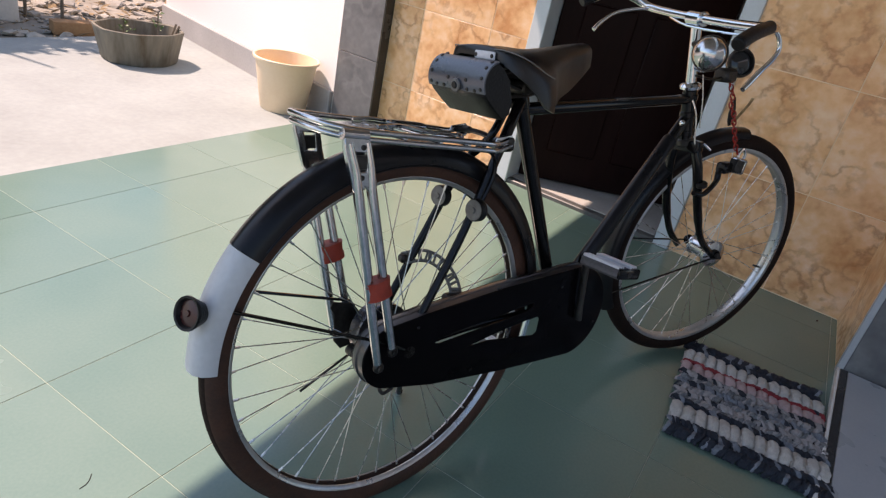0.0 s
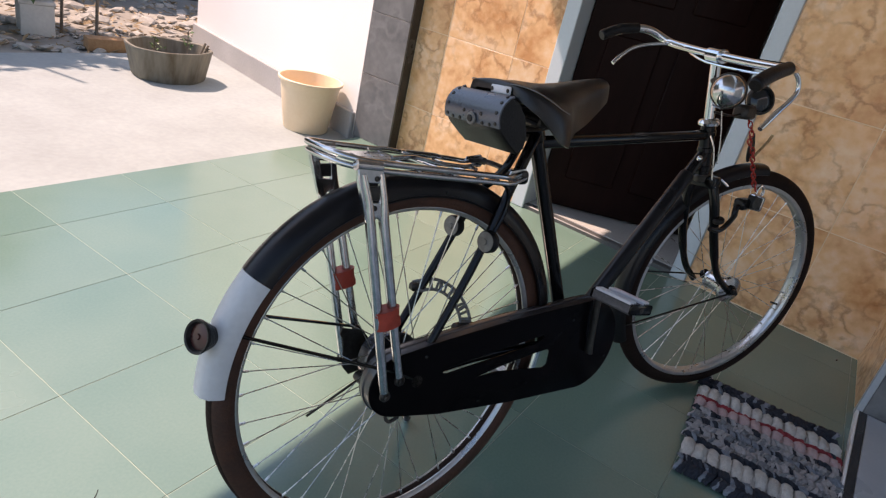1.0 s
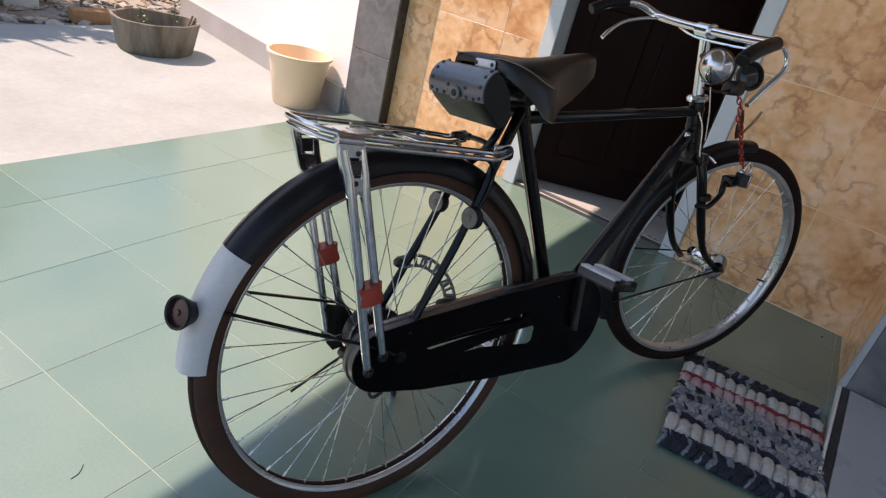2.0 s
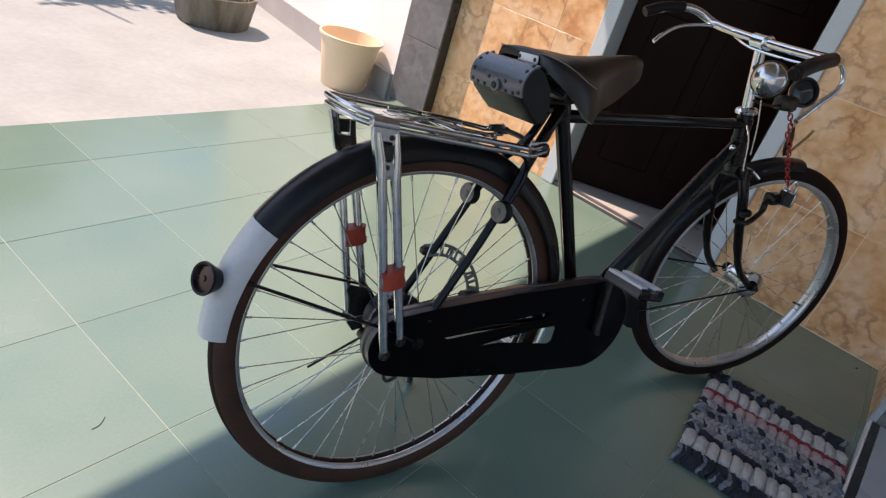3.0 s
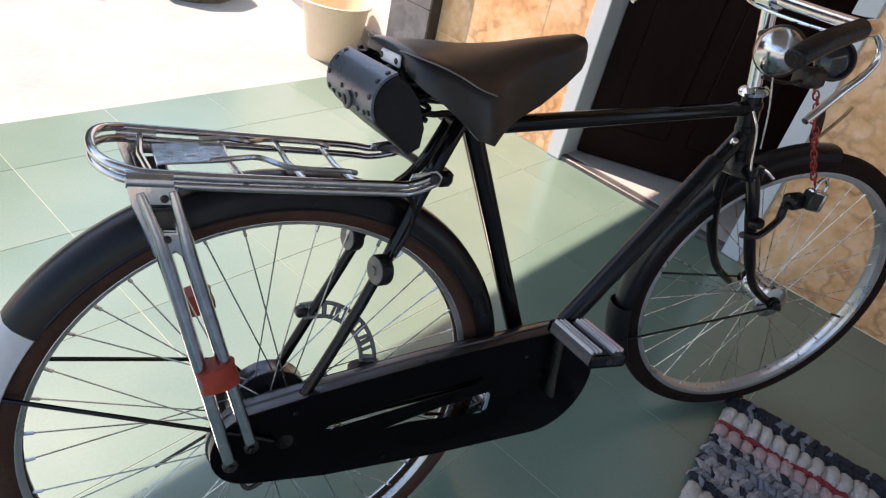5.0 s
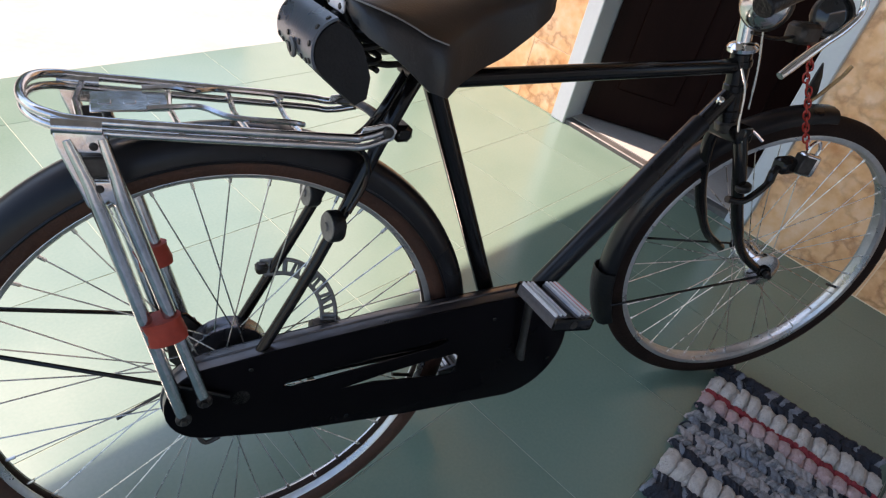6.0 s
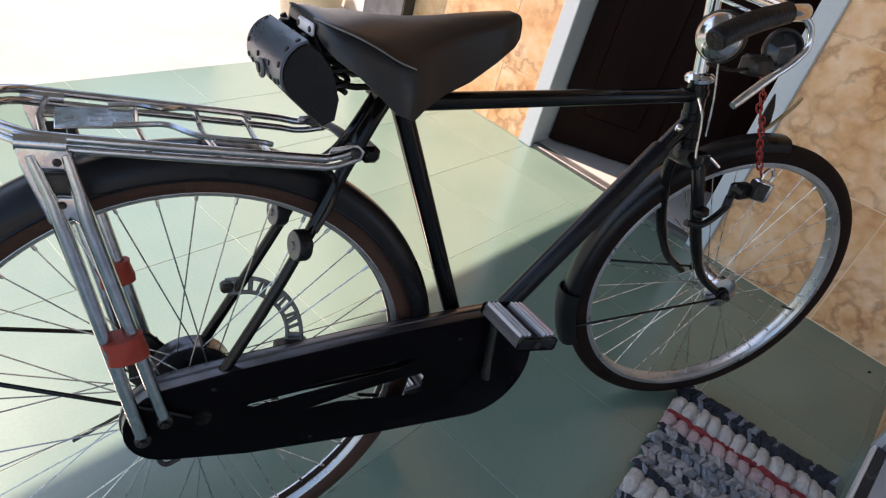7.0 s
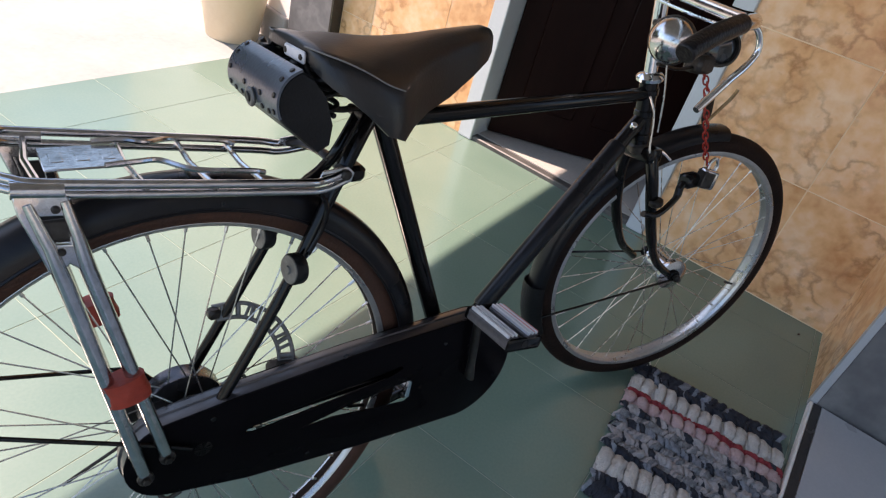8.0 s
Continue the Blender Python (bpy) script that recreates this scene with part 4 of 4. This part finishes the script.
head_lamp("lamp", (0.752, -0.078, 0.908), (0.90, 0.30, 0.05), 0.037)
head_lamp("lamp", (0.976, -0.034, 0.894), (-0.42, -0.80, 0.16), 0.034)
rod("lamp_bracket", [(0.826, -0.004, 0.872), (0.80, -0.045, 0.868), (0.765, -0.075, 0.885)], 0.005, M_CHROME, bike, "", 8, 0.5, 4)
rod("lamp_bracket", [(0.83, -0.012, 0.856), (0.88, -0.03, 0.852), (0.95, -0.03, 0.868), (0.975, -0.03, 0.885)], 0.006, M_DARKSTEEL, bike, "", 8, 0.5, 4)
part("bracket_block", box(0.905, 0.955, -0.05, -0.01, 0.846, 0.880, 0.007), M_DARKSTEEL, bike)
for p, q, r in (((0.79, -0.01, 0.925), (0.775, -0.06, 0.938), 0.006), ((0.81, -0.012, 0.90), (0.79, -0.03, 0.895), 0.009)):
    part("clamp", disc(p, q, r, 12, 0.002), M_DARKSTEEL, bike)

# red chain and padlock hanging from the lamp bracket
chain = empty("lock_chain", Matrix(bike.matrix_basis))
tagged(chain, "red plastic-coated chain hanging from the lamp bracket", "chain")
def link_mesh():
    bm = tube([(0.0048 * math.cos(a), 0, (0.0085 if math.sin(a) > 0 else -0.0085) * abs(math.sin(a)) ** 0.7) for a in [2 * math.pi * k / 14 for k in range(14)]], 0.0018, 6, None, True)
    me = bpy.data.meshes.new("link")
    bm.to_mesh(me)
    bm.free()
    me.materials.append(M_CHAINRED)
    me.shade_smooth()
    return me


lm = link_mesh()
a, b = Vector((0.942, -0.040, 0.850)), Vector((1.001, -0.070, 0.674))
for k in range(17):
    p = a.lerp(b, (k + 0.5) / 17) + Vector((0.003 * math.sin(k * 0.9), 0.002 * math.cos(k * 1.3), 0))
    share("link", lm, chain, along(p, p + (b - a)) @ Matrix.Rotation(radians(90 * (k % 2) + 20), 4, "Z"))
padlock = empty("padlock", Matrix(bike.matrix_basis) @ pose(1.018, -0.074, 0.648, 0, 10, -15))
tagged(padlock, "worn steel padlock hanging on the red chain", "padlock")
part("body", box(-0.020, 0.020, -0.012, 0.012, -0.027, 0.015, 0.007, None, 3), M_OLDCHROME, padlock)
part("shackle", tube(smooth_path([(-0.011, 0, 0.010), (-0.011, 0, 0.026), (0, 0, 0.038), (0.011, 0, 0.026), (0.011, 0, 0.010)], 5), 0.0036, 8), M_CHROME, padlock)
part("band", box(-0.0206, 0.0080, -0.0126, 0.0126, -0.024, 0.010, 0.002), M_DARKSTEEL, padlock, "darker worn band")

# ---- rag mat by the step ----
def cloth(name, a, b):
    return surface(name, [a, b], 0.95, 0, 300, 80, 1.0, 0.75)


C_NAVY = cloth("navy_rag", (0.005, 0.008, 0.016), (0.035, 0.042, 0.060))
C_WHITE = cloth("off_white_rag", (0.36, 0.345, 0.33), (0.66, 0.64, 0.60))
C_RED = cloth("red_rag", (0.20, 0.018, 0.028), (0.34, 0.05, 0.06))
C_PINK = cloth("pink_rag", (0.38, 0.24, 0.24), (0.50, 0.40, 0.395))
C_MAUVE = cloth("mauve_grey_rag", (0.24, 0.23, 0.235), (0.44, 0.42, 0.42))
C_BLUE = cloth("blue_grey_rag", (0.09, 0.12, 0.16), (0.30, 0.32, 0.36))
C_MIX = cloth("speckled_navy_rag", (0.02, 0.025, 0.04), (0.36, 0.37, 0.38))
rag = empty("rag_mat", pose(1.100, -0.240, 0, 0, 0, 26.5))
tagged(rag, "knotted rag mat in navy, white, red and grey stripes", "mat")
part("backing", box(-0.238, 0.238, -0.19, 0.19, 0.001, 0.010, 0.003), C_NAVY, rag)
STRIPES = [(C_NAVY, 0.034), (C_NAVY, 0.028), (C_WHITE, 0.064), (C_RED, 0.013), (C_PINK, 0.040), (C_MAUVE, 0.026), (C_MIX, 0.024), (C_BLUE, 0.026), (C_MIX, 0.024), (C_MAUVE, 0.026), (C_MIX, 0.022), (C_NAVY, 0.020), (C_WHITE, 0.070), (C_NAVY, 0.030), (C_NAVY, 0.030)]
random.seed(5)
total = sum(w for m, w in STRIPES)
x, lean = 0.26, 1
for mat, w in STRIPES:
    w = w * 0.52 / total
    bm = bmesh.new()
    thin = mat in (C_RED, C_MIX, C_NAVY, C_BLUE, C_MAUVE)
    lean = -lean
    for k in range(13):
        # one gathered tuft of cloth: a fat arch across the row, with a strand or two beside it
        y = -0.186 + 0.031 * k + random.uniform(-0.002, 0.002)
        cx = x - w / 2 + 0.003 * math.sin(k * 0.8 + x * 30)
        lift = random.uniform(0.9, 1.12) * (0.86 if thin else 1.0)
        strands = [(-0.0095, 0.0062), (-0.003, 0.0068), (0.004, 0.0066), (0.010, 0.0058)] if thin else [(random.uniform(-0.002, 0.002), random.uniform(0.0128, 0.0150)), (-0.0135, 0.0052), (0.0135, 0.0048), (random.uniform(-0.008, 0.008), 0.0058)]
        for q, (dy, rr) in enumerate(strands):
            h = 0.021 * lift * random.uniform(0.86, 1.10) * (1 if thin or q == 0 else 1.12 if q == 3 else 0.8)
            half = w * (0.66 if thin else 0.58 if q != 3 else 0.30) * random.uniform(0.88, 1.08)
            sk = lean * random.uniform(0.007, 0.013) if thin else random.uniform(-0.004, 0.004)
            yy = y + dy
            pts = [(cx - half, yy - sk, 0.004), (cx - half * 0.8, yy - sk * 0.8, h * 0.62), (cx - half * 0.35, yy - sk * 0.3, h * 0.98), (cx + half * 0.35, yy + sk * 0.3, h), (cx + half * 0.8, yy + sk * 0.8, h * 0.62), (cx + half, yy + sk, 0.004)]
            before = len(bm.faces)
            path = smooth_path(pts, 4)
            tube(path, [rr * (0.72 + 0.28 * math.sin(math.pi * i / (len(path) - 1))) * random.uniform(0.93, 1.07) for i in range(len(path))], 10, bm, False, 0.62)
            bm.faces.ensure_lookup_table()
            odd = 1 if random.random() < (0.42 if mat is C_MIX else 0.22 if mat is C_NAVY else 0.28 if mat in (C_BLUE, C_MAUVE) else 0.16 if q == 3 else 0.0) else 0
            for f in bm.faces[before:]:
                f.material_index = odd
    for v in bm.verts:
        v.co += noise.noise_vector(v.co * 75) * 0.0036 + noise.noise_vector(v.co * 190) * 0.0022 + noise.noise_vector(v.co * 420) * 0.0009
        v.co.z = max(v.co.z, 0.001)
    part("stripe", bm, [mat, C_MAUVE if mat is C_MIX else C_BLUE if mat is C_NAVY else C_NAVY], rag, "", True, 80)
    x -= w
for cx, cy, mat in ((0.256, 0.180, C_WHITE), (-0.03, 0.196, C_NAVY)):
    part("loop", tube([(cx + 0.012 * math.cos(a), cy + 0.013 * math.sin(a), 0.012 + 0.008 * math.cos(a * 2)) for a in [2 * math.pi * k / 14 for k in range(14)]], 0.0022, 6, None, True), mat, rag, "loose cloth loop")

# small litter on the tiles
M_THREAD = surface("dark_thread", [(0.015, 0.014, 0.013), (0.035, 0.032, 0.03)], 0.8, 0, 90, 20, 0.0)
tagged(part("thread", tube(smooth_path([(-0.487, 0.252, 0.0008), (-0.476, 0.257, 0.0010), (-0.468, 0.266, 0.0009), (-0.462, 0.279, 0.0008)], 4), 0.0007, 5), M_THREAD), "short dark thread lying on the green tiles", "thread")
crumb = bmesh.new()
bmesh.ops.create_icosphere(crumb, subdivisions=2, radius=0.0045, matrix=Matrix.Translation((1.952, -0.072, 0.0030)) @ Matrix.Diagonal((1.4, 0.8, 0.65, 1)))
tagged(part("crumb", crumb, M_THREAD), "small dark crumb on the tiles by the wall", "crumb")

# ---- yard and garden ----
M_CREAM = surface("cream_plastic", [(0.78, 0.61, 0.41), (0.84, 0.69, 0.49)], 0.45, 0, 60, 5, 0.06)
M_TUB = surface("stained_grey_cement", [(0.09, 0.07, 0.04), (0.17, 0.16, 0.13), (0.26, 0.235, 0.18)], 0.85, 0, 40, 9, 0.4, 0.5, stretch=(1, 1, 0.22))
M_BRICK = surface("clay_brick", [(0.29, 0.16, 0.075), (0.41, 0.25, 0.125)], 0.9, 0, 60, 8, 0.6)
M_STONE = surface("rubble_stone", [(0.30, 0.275, 0.235), (0.48, 0.455, 0.405)], 0.9, 0, 40, 8, 0.6, per_object=0.1)
M_LEAF = surface("green_leaf", [(0.03, 0.07, 0.015), (0.07, 0.12, 0.03), (0.11, 0.15, 0.045)], 0.5, 0, 30, 6, 0.1, 0.9)
M_BARK = surface("grey_bark", [(0.10, 0.085, 0.065), (0.20, 0.17, 0.135)], 0.9, 0, 50, 9, 0.8)
M_POT = surface("whitewashed_planter", [(0.50, 0.50, 0.48), (0.64, 0.63, 0.60)], 0.85, 0, 50, 5, 0.3)
M_OLDWALL = surface("dark_grey_wall", [(0.035, 0.035, 0.035), (0.075, 0.073, 0.07)], 0.9, 0, 30, 2, 0.5)
Z0 = -0.036

bucket = empty("bucket", pose(0.965, 2.60, Z0))
tagged(bucket, "cream-yellow plastic bucket standing on the yard concrete", "bucket")
part("wall", lathe([(0, 0.004), (0.118, 0.004), (0.122, 0.0), (0.126, 0.006), (0.168, 0.270), (0.172, 0.272), (0.180, 0.274), (0.182, 0.280), (0.181, 0.288), (0.176, 0.291), (0.170, 0.289), (0.165, 0.270), (0.120, 0.012), (0, 0.012)], None, 40), M_CREAM, bucket)

tub = empty("cement_tub", pose(0.440, 3.530, Z0, 0, 0, 10))
tagged(tub, "stained grey cement tub with soil in the yard", "tub")
bm = lathe([(0, 0.0), (0.238, 0.0), (0.250, 0.012), (0.292, 0.205), (0.297, 0.214), (0.297, 0.228), (0.289, 0.233), (0.277, 0.226), (0.268, 0.15), (0.258, 0.12), (0, 0.12)], None, 44)
for v in bm.verts:
    v.co.y *= 0.86
    # flattened, slightly eight-sided wall
    a8 = (math.atan2(v.co.y, v.co.x) + math.pi / 8) % (math.pi / 4) - math.pi / 8
    v.co.x, v.co.y = v.co.x * (0.2 + 0.77 / math.cos(a8)), v.co.y * (0.2 + 0.77 / math.cos(a8))
    v.co = v.co * 0.86 + noise.noise_vector(v.co * 7) * 0.005
    v.co.z = max(v.co.z, 0)
part("wall", bm, M_TUB, tub)
bm = bmesh.new()
bmesh.ops.create_circle(bm, cap_ends=True, segments=32, radius=0.215, matrix=Matrix.Translation((0, 0, 0.108)) @ Matrix.Diagonal((1, 0.86, 1, 1)))
part("soil", bm, M_SOIL, tub, "dry dark soil")


def leaf_plant(parent, name, n, spread, height, size, seed, base=(0, 0, 0)):
    """A crown of many small bent leaves."""
    random.seed(seed)
    bm = bmesh.new()
    for k in range(n):
        a, q = random.uniform(0, 2 * math.pi), random.random() ** 0.6
        u = random.random()
        rad = spread * q * (0.45 + 0.55 * math.sin(math.pi * min(1, u + 0.15)))
        c = Vector((base[0] + rad * math.cos(a), base[1] + rad * math.sin(a), base[2] + height * u))
        c += noise.noise_vector(c * 3) * spread * 0.35
        m = Matrix.Translation(c) @ Euler((random.uniform(-1.0, 1.0), random.uniform(-1.0, 1.0), random.uniform(0, 6.28))).to_matrix().to_4x4()
        l, w = size * random.uniform(0.6, 1.3), size * random.uniform(0.22, 0.4)
        p = [m @ Vector(q2) for q2 in ((0, 0, 0), (l * 0.4, w, 0.12 * l), (l, 0, -0.05 * l), (l * 0.4, -w, 0.12 * l), (l * 0.45, 0, 0.02 * l))]
        v = [bm.verts.new(q2) for q2 in p]
        bm.faces.new((v[0], v[4], v[1]))
        bm.faces.new((v[1], v[4], v[2]))
        bm.faces.new((v[2], v[4], v[3]))
        bm.faces.new((v[3], v[4], v[0]))
    return part(name, bm, M_LEAF, parent, "", False)


seedling = empty("tub_plant", pose(0.437, 3.515, Z0 + 0.107))
tagged(seedling, "small pale green seedlings growing in the cement tub", "plant")
leaf_plant(seedling, "leaves", 16, 0.06, 0.12, 0.03, 3, (-0.08, 0.05, 0.02))
leaf_plant(seedling, "leaves", 12, 0.04, 0.16, 0.03, 4, (0.12, 0.06, 0.02))
part("stem", tube([(-0.08, 0.05, -0.02), (-0.075, 0.05, 0.12)], 0.004, 6), M_BARK, seedling)
part("stem", tube([(0.12, 0.06, -0.02), (0.125, 0.065, 0.18)], 0.004, 6), M_BARK, seedling)
for dx, dy, ln in ((0.17, -0.02, 0.13), (0.20, 0.02, 0.11)):
    s = tagged(part("stick", tube([(0.425 + dx, 3.530 + dy, Z0 + 0.10), (0.425 + dx + 0.05, 3.512 + dy, Z0 + 0.11 + ln)], 0.007, 7), M_BARK), "dry stick stuck in the tub's soil", "stick", "sticks in the tub")

block = tagged(part("clay_block", box(-0.12, 0.12, -0.055, 0.055, 0, 0.085, 0.006, None, 2), M_BRICK), "reddish clay building block lying on the ground", "brick")
block.matrix_world = pose(0.185, 4.16, -0.047, 0, 0, 6)

planter = empty("planter", pose(-0.18, 4.52, -0.055, 0, 0, 4))
tagged(planter, "whitewashed square planter with a shrub in it", "planter")
part("box", box(-0.10, 0.10, -0.10, 0.10, 0, 0.22, 0.008, None, 2), M_POT, planter)
part("rim", box(-0.108, 0.108, -0.108, 0.108, 0.205, 0.232, 0.006), M_POT, planter)
shrub = empty("shrub", pose(-0.18, 4.52, 0.16))
tagged(shrub, "thin green shrub growing in the white planter", "shrub")
leaf_plant(shrub, "leaves", 260, 0.22, 0.55, 0.06, 8, (0, 0, 0.08))
for k in range(4):
    a = k * 1.7
    part("stem", tube([(0, 0, -0.02), (0.06 * math.cos(a), 0.06 * math.sin(a), 0.25), (0.13 * math.cos(a), 0.13 * math.sin(a), 0.5)], [0.008, 0.006, 0.003], 6), M_BARK, shrub)

planter = empty("planter", pose(-0.62, 4.45, -0.055, 0, 0, -5))
tagged(planter, "weathered grey planter half hidden by leaves", "planter")
part("box", box(-0.13, 0.13, -0.12, 0.12, 0, 0.20, 0.012, None, 2), M_TUB, planter)
bush = empty("bush", pose(-0.62, 4.45, 0.13))
tagged(bush, "leafy green bush growing in the grey planter", "bush")
leaf_plant(bush, "leaves", 900, 0.42, 0.8, 0.085, 11, (0, 0, 0.05))
for k in range(5):
    a = k * 1.3
    part("stem", tube([(0, 0, -0.02), (0.1 * math.cos(a), 0.1 * math.sin(a), 0.4), (0.2 * math.cos(a), 0.2 * math.sin(a), 0.75)], [0.012, 0.008, 0.004], 6), M_BARK, bush)

# unseen tree, added only to cast the band of shade on the yard
tree = empty("tree", pose(-1.50, 5.25, -0.06))
tagged(tree, "unseen tree with a loose green crown, added to shade the yard", "tree")
part("trunk", tube(smooth_path([(0, 0, 0), (0.04, 0.02, 0.7), (-0.03, 0.05, 1.4), (0.02, 0.0, 2.2)], 5), [0.07 - 0.0028 * k for k in range(16)], 10), M_BARK, tree)
for k in range(6):
    a = k * 1.05
    part("limb", tube(smooth_path([(0, 0.02, 1.2 + 0.13 * k), (0.35 * math.cos(a), 0.35 * math.sin(a), 1.55 + 0.13 * k), (0.85 * math.cos(a), 0.85 * math.sin(a), 1.75 + 0.16 * k)], 4), [0.03 - 0.0026 * q for q in range(9)], 7), M_BARK, tree)
crown = leaf_plant(tree, "crown", 8500, 1.05, 1.7, 0.10, 21, (0, 0, 1.15))
crown.matrix_basis = Matrix.Diagonal((1.35, 0.66, 1, 1))

# posts, rubble and the dark wall at the garden's end
for px, py, h in ((0.17, 4.42, 0.9), (-0.02, 4.62, 0.7)):
    p = tagged(part("stake", tube([(px, py, -0.08), (px + 0.02, py + 0.01, h * 0.5), (px + 0.01, py + 0.03, h)], [0.011, 0.010, 0.008], 8), M_BARK), "thin weathered garden stake standing in the soil", "stake", "garden stakes")
random.seed(9)
bm = bmesh.new()
for k in range(420):
    px, py = random.uniform(-1.6, 1.6), 4.0 + random.random() ** 1.3 * 2.6
    if px > 0.75 and py < 4.8:
        continue
    s = random.uniform(0.012, 0.055) * (1.4 if random.random() < 0.15 else 1)
    m = Matrix.Translation((px, py, -0.055 + s * 0.2)) @ Euler((random.uniform(-0.3, 0.3), random.uniform(-0.3, 0.3), random.uniform(0, 6.28))).to_matrix().to_4x4() @ Matrix.Diagonal((s * random.uniform(0.8, 2.2), s, s * 0.5, 1))
    r = bmesh.ops.create_icosphere(bm, subdivisions=1, radius=1, matrix=m)
    for v in r["verts"]:
        v.co += noise.noise_vector(v.co * 30) * s * 0.3
tagged(part("rubble", bm, M_STONE, None, "", False), "pale broken stones and debris strewn over the garden soil", "rubble", "", "stuff")
random.seed(13)
bm = bmesh.new()
for k in range(900):
    px, py = random.uniform(-1.8, 1.8), 4.0 + random.random() * 2.6
    if px > 0.75 and py < 4.8:
        continue
    m = Matrix.Translation((px, py, -0.05 + random.random() * 0.02)) @ Euler((random.uniform(-0.5, 0.5), random.uniform(-0.5, 0.5), random.uniform(0, 6.28))).to_matrix().to_4x4()
    l, w = random.uniform(0.02, 0.07), random.uniform(0.006, 0.02)
    bm.faces.new([bm.verts.new(m @ Vector(q)) for q in ((-l, 0, 0), (0, w, 0.006), (l, 0, 0), (0, -w, 0.004))])
M_DRY = surface("dry_leaf", [(0.20, 0.13, 0.06), (0.38, 0.29, 0.17)], 0.9, 0, 40, 9, 0.2)
tagged(part("leaf_litter", bm, M_DRY, None, "", False), "dry fallen leaves lying over the garden soil", "leaf litter", "", "stuff")
structure("wall_far", box(-7.0, 3.0, 7.0, 7.2, -0.1, 2.2, 0.01), M_OLDWALL, "dark grey wall at the end of the garden", "wall")

# ---- tiles, each a piece of its own ----
def tile_mesh(name, sx, sy, sz, material, bevel=0.0004):
    bm = box(-sx / 2, sx / 2, -sy / 2, sy / 2, -sz, 0, bevel)
    me = bpy.data.meshes.new(name)
    bm.to_mesh(me)
    bm.free()
    me.materials.append(material)
    return me


def clad(name, parent, material, u_cuts, v_cuts, place, joint, thick):
    """Tiles between the cuts; place(u, v) gives a tile's pose on its wall."""
    made = {}
    for u0, u1 in zip(u_cuts, u_cuts[1:]):
        for v0, v1 in zip(v_cuts, v_cuts[1:]):
            key = (round(u1 - u0, 4), round(v1 - v0, 4))
            if key not in made:
                made[key] = tile_mesh(name, key[0] - joint, key[1] - joint, thick, material)
            tilt = Matrix.Rotation(random.uniform(-0.0006, 0.0006), 4, "X") @ Matrix.Rotation(random.uniform(-0.0006, 0.0006), 4, "Y")
            share(name, made[key], parent, place((u0 + u1) / 2, (v0 + v1) / 2) @ tilt)


ua = [-2.6] + [0.143 + 0.394 * k for k in range(-6, 5)] + [2.02]
vb = [-2.2] + [-0.434 + 0.3825 * k for k in range(-4, 6)] + [1.78]
clad("tile", floor, M_GREEN, [u for u in ua if -2.6 <= u <= 2.02], [v for v in vb if -2.2 <= v <= 1.78], lambda u, v: pose(u, v, 0.0), 0.0020, 0.004)
ON = pose(0, 0, 0, 0, -90, 0)   # tile face turned to -x
clad("tile", wall_house, M_ORANGE, [-0.10, 0.284, 0.689], [0.003, 0.42, 0.822, 1.224, 1.626, 2.028, 2.43, 2.7], lambda u, v: pose(0, u, v) @ ON @ pose(0, 0, 0, 0, 0, 90), 0.0042, 0.012)
clad("tile", wall_house, M_ORANGE, [1.601, 1.80, 2.20, 2.388], [0.003, 0.265, 0.67, 1.075, 1.48, 1.885, 2.29, 2.7], lambda u, v: pose(0, u, v) @ ON @ pose(0, 0, 0, 0, 0, 90), 0.0042, 0.012)
clad("tile", wall_house, M_ORANGE, [0.689, 1.14, 1.601], [2.12, 2.41, 2.7], lambda u, v: pose(0, u, v) @ ON @ pose(0, 0, 0, 0, 0, 90), 0.0042, 0.012)
clad("tile", wall_return, M_ORANGE, [-0.424, 0.0], [0.003, 0.41, 0.82, 1.23, 1.64, 2.05, 2.46, 2.7], lambda u, v: pose(u, 0, v, -90, 0, 0), 0.0042, 0.012)
clad("tile", pil, M_GREYTILE, [2.388, 2.66], [0.0, 0.36, 0.685, 1.01, 1.335, 1.66, 1.985, 2.31, 2.7], lambda u, v: pose(-0.075, u, v) @ ON @ pose(0, 0, 0, 0, 0, 90), 0.004, 0.012)
# side face of the pilaster, its shade put into the colour
part("shaded_side", box(-0.0625, 0.0, 2.3885, 2.3995, 0.0, 2.7, 0.001), M_DARKTILE_SHADE, pil)
